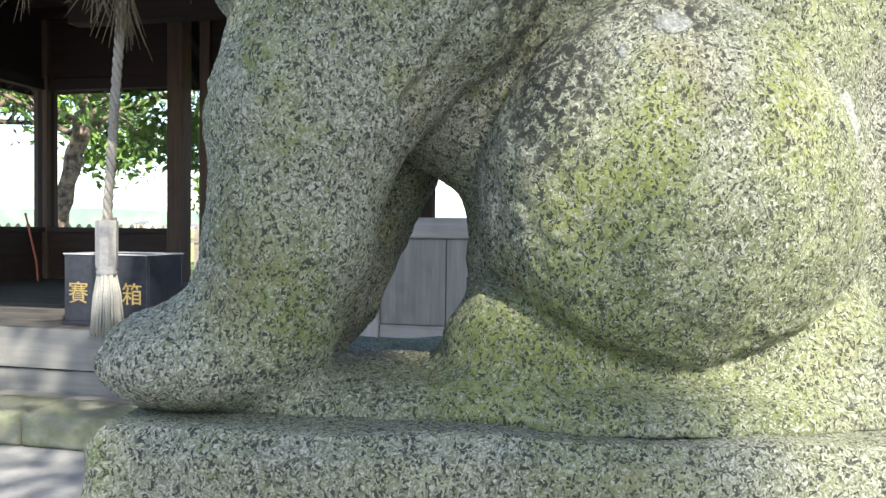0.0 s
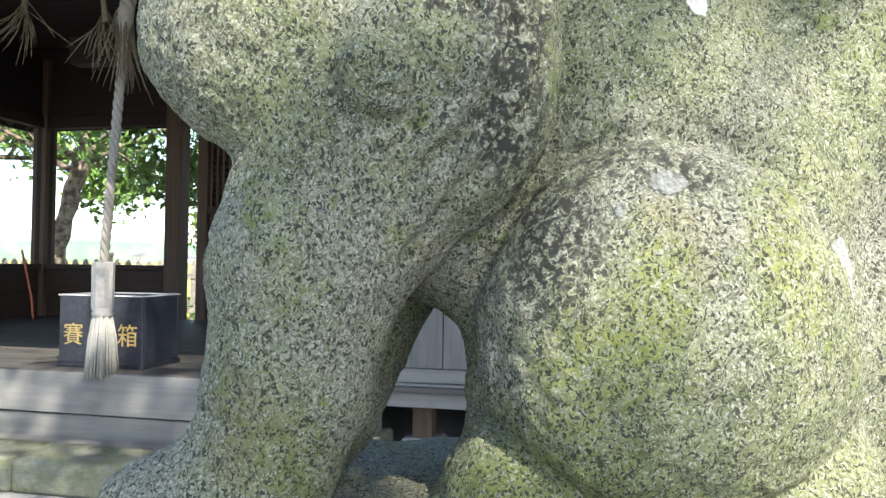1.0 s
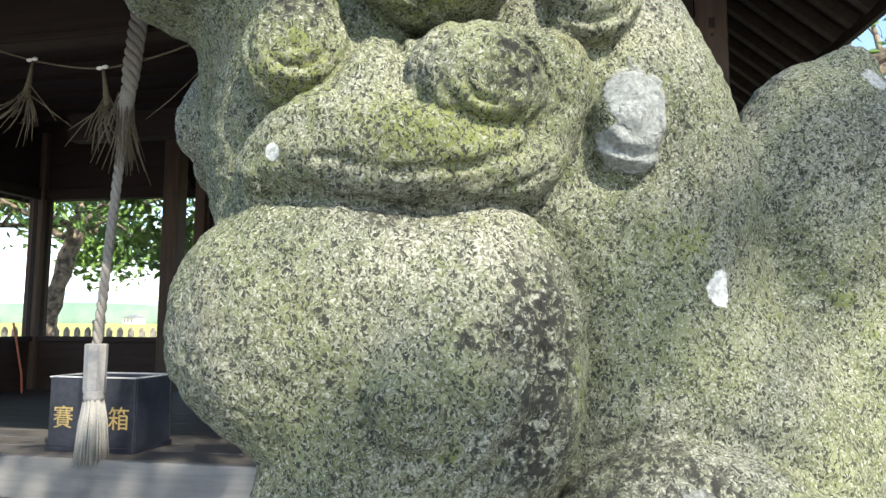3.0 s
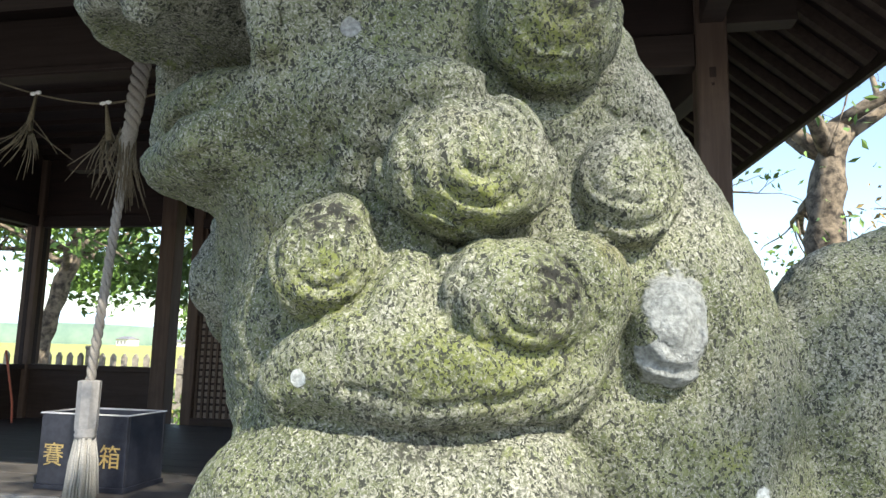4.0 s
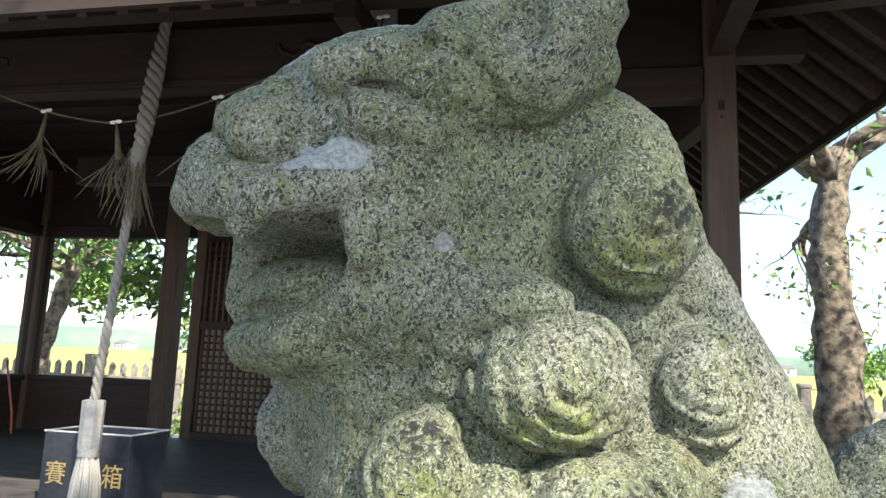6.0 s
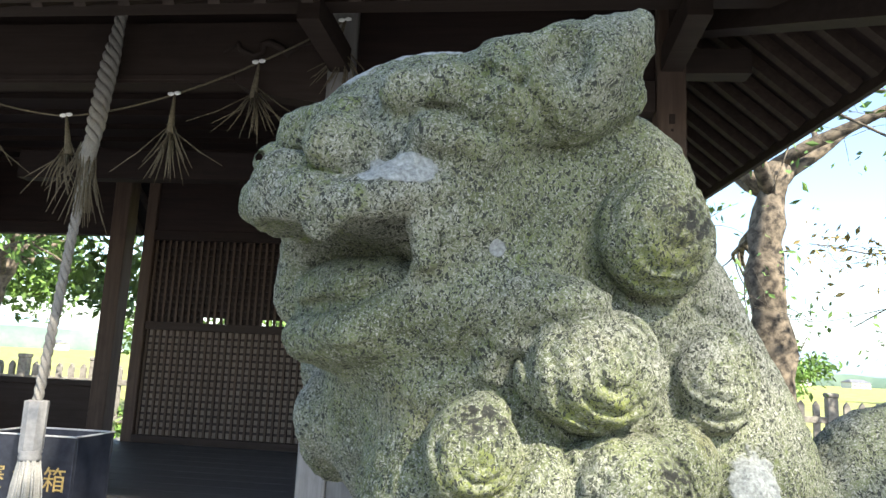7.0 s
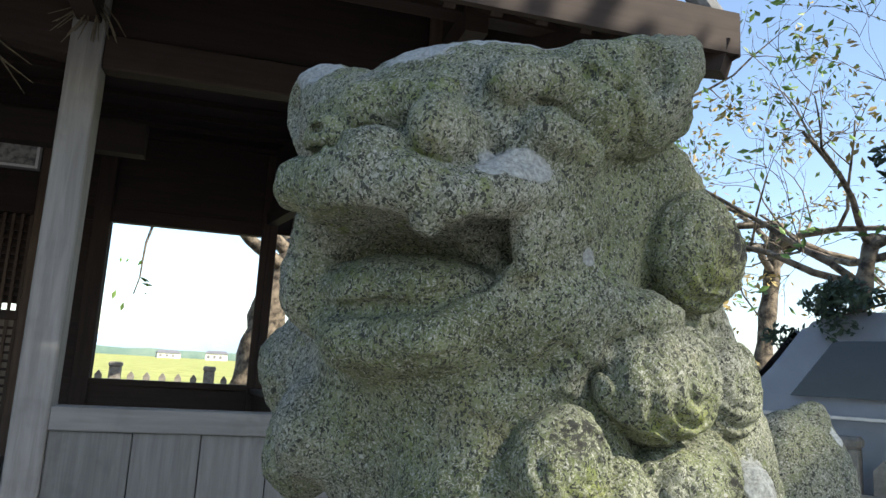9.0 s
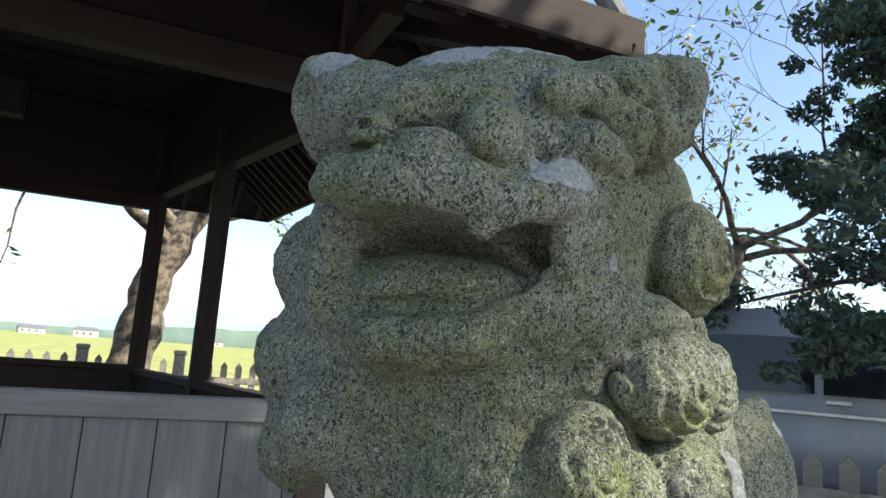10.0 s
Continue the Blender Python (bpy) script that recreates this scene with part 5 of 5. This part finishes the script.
def van(at, turn):
    """A boxy white van seen from its side."""
    p = base("van", at, "white parked van with dark windows in the shade of trees", "van", turn=turn)
    prof = [(x, z * 1.13) for x, z in ((-2.2, 0.32), (2.0, 0.32), (2.15, 0.55), (2.12, 0.98), (1.95, 1.12), (1.35, 1.84), (1.1, 1.92), (-2.05, 1.92), (-2.2, 1.80), (-2.25, 0.9))]
    bm = bmesh.new()
    L = [bm.verts.new((x, -0.82 + 0.05 * max(0, z - 1.4), z)) for x, z in prof]
    R = [bm.verts.new((x, 0.82 - 0.05 * max(0, z - 1.4), z)) for x, z in prof]
    bm.faces.new(L)
    bm.faces.new(R[::-1])
    for i in range(len(prof)):
        j = (i + 1) % len(prof)
        bm.faces.new((L[i], R[i], R[j], L[j]))
    bmesh.ops.bevel(bm, geom=bm.edges[:], offset=0.05, segments=2, affect="EDGES")
    body = part("body", bm, M_van, p, "", True)
    for s in (-1, 1):
        for x0, x1, sl in ((-2.05, -0.85, 0), (-0.79, 0.30, 0), (0.36, 1.25, 0.42)):
            bm = bmesh.new()
            y0, y1 = s * 0.826, s * 0.785
            q = [bm.verts.new(v) for v in ((x0, y0, 1.52), (x1 + sl * 0.5, y0, 1.52), (x1 - sl * 0.3, y1, 1.98), (x0, y1, 1.98))]
            e = bmesh.ops.extrude_face_region(bm, geom=[bm.faces.new(q)])
            bmesh.ops.translate(bm, vec=(0, -s * 0.02, 0), verts=[g for g in e["geom"] if isinstance(g, bmesh.types.BMVert)])
            part("side_window", bm, M_vanglass, p, "dark side window")
        part("trim_strip", boxed(-2.2, 2.05, s * 0.825, s * 0.84, 1.36, 1.39), M_chrome, p)
        for x in (-0.7, 0.2):
            part("door_handle", boxed(x - 0.09, x + 0.09, s * 0.82, s * 0.85, 1.45, 1.485, 0.006), M_chrome, p)
        for x in (-1.45, 1.45):
            bm = bmesh.new()
            tube(bm, [(x, s * 0.66, 0.3), (x, s * 0.84, 0.3)], 0.3, 24)
            w = part("wheel", bm, M_rubber, p, "black tyre", True)
            bm = bmesh.new()
            tube(bm, [(x, s * 0.835, 0.3), (x, s * 0.85, 0.3)], 0.19, 20)
            part("hub_cap", bm, M_chrome, w, "grey hub cap")
    bm = bmesh.new()
    q = [bm.verts.new(v) for v in ((2.03, -0.7, 1.29), (2.03, 0.7, 1.29), (1.45, 0.64, 2.04), (1.45, -0.64, 2.04))]
    bm.faces.new(q)
    part("windscreen", bm, M_vanglass, p, "dark windscreen")


van((5.35, 3.95, 0), 127)
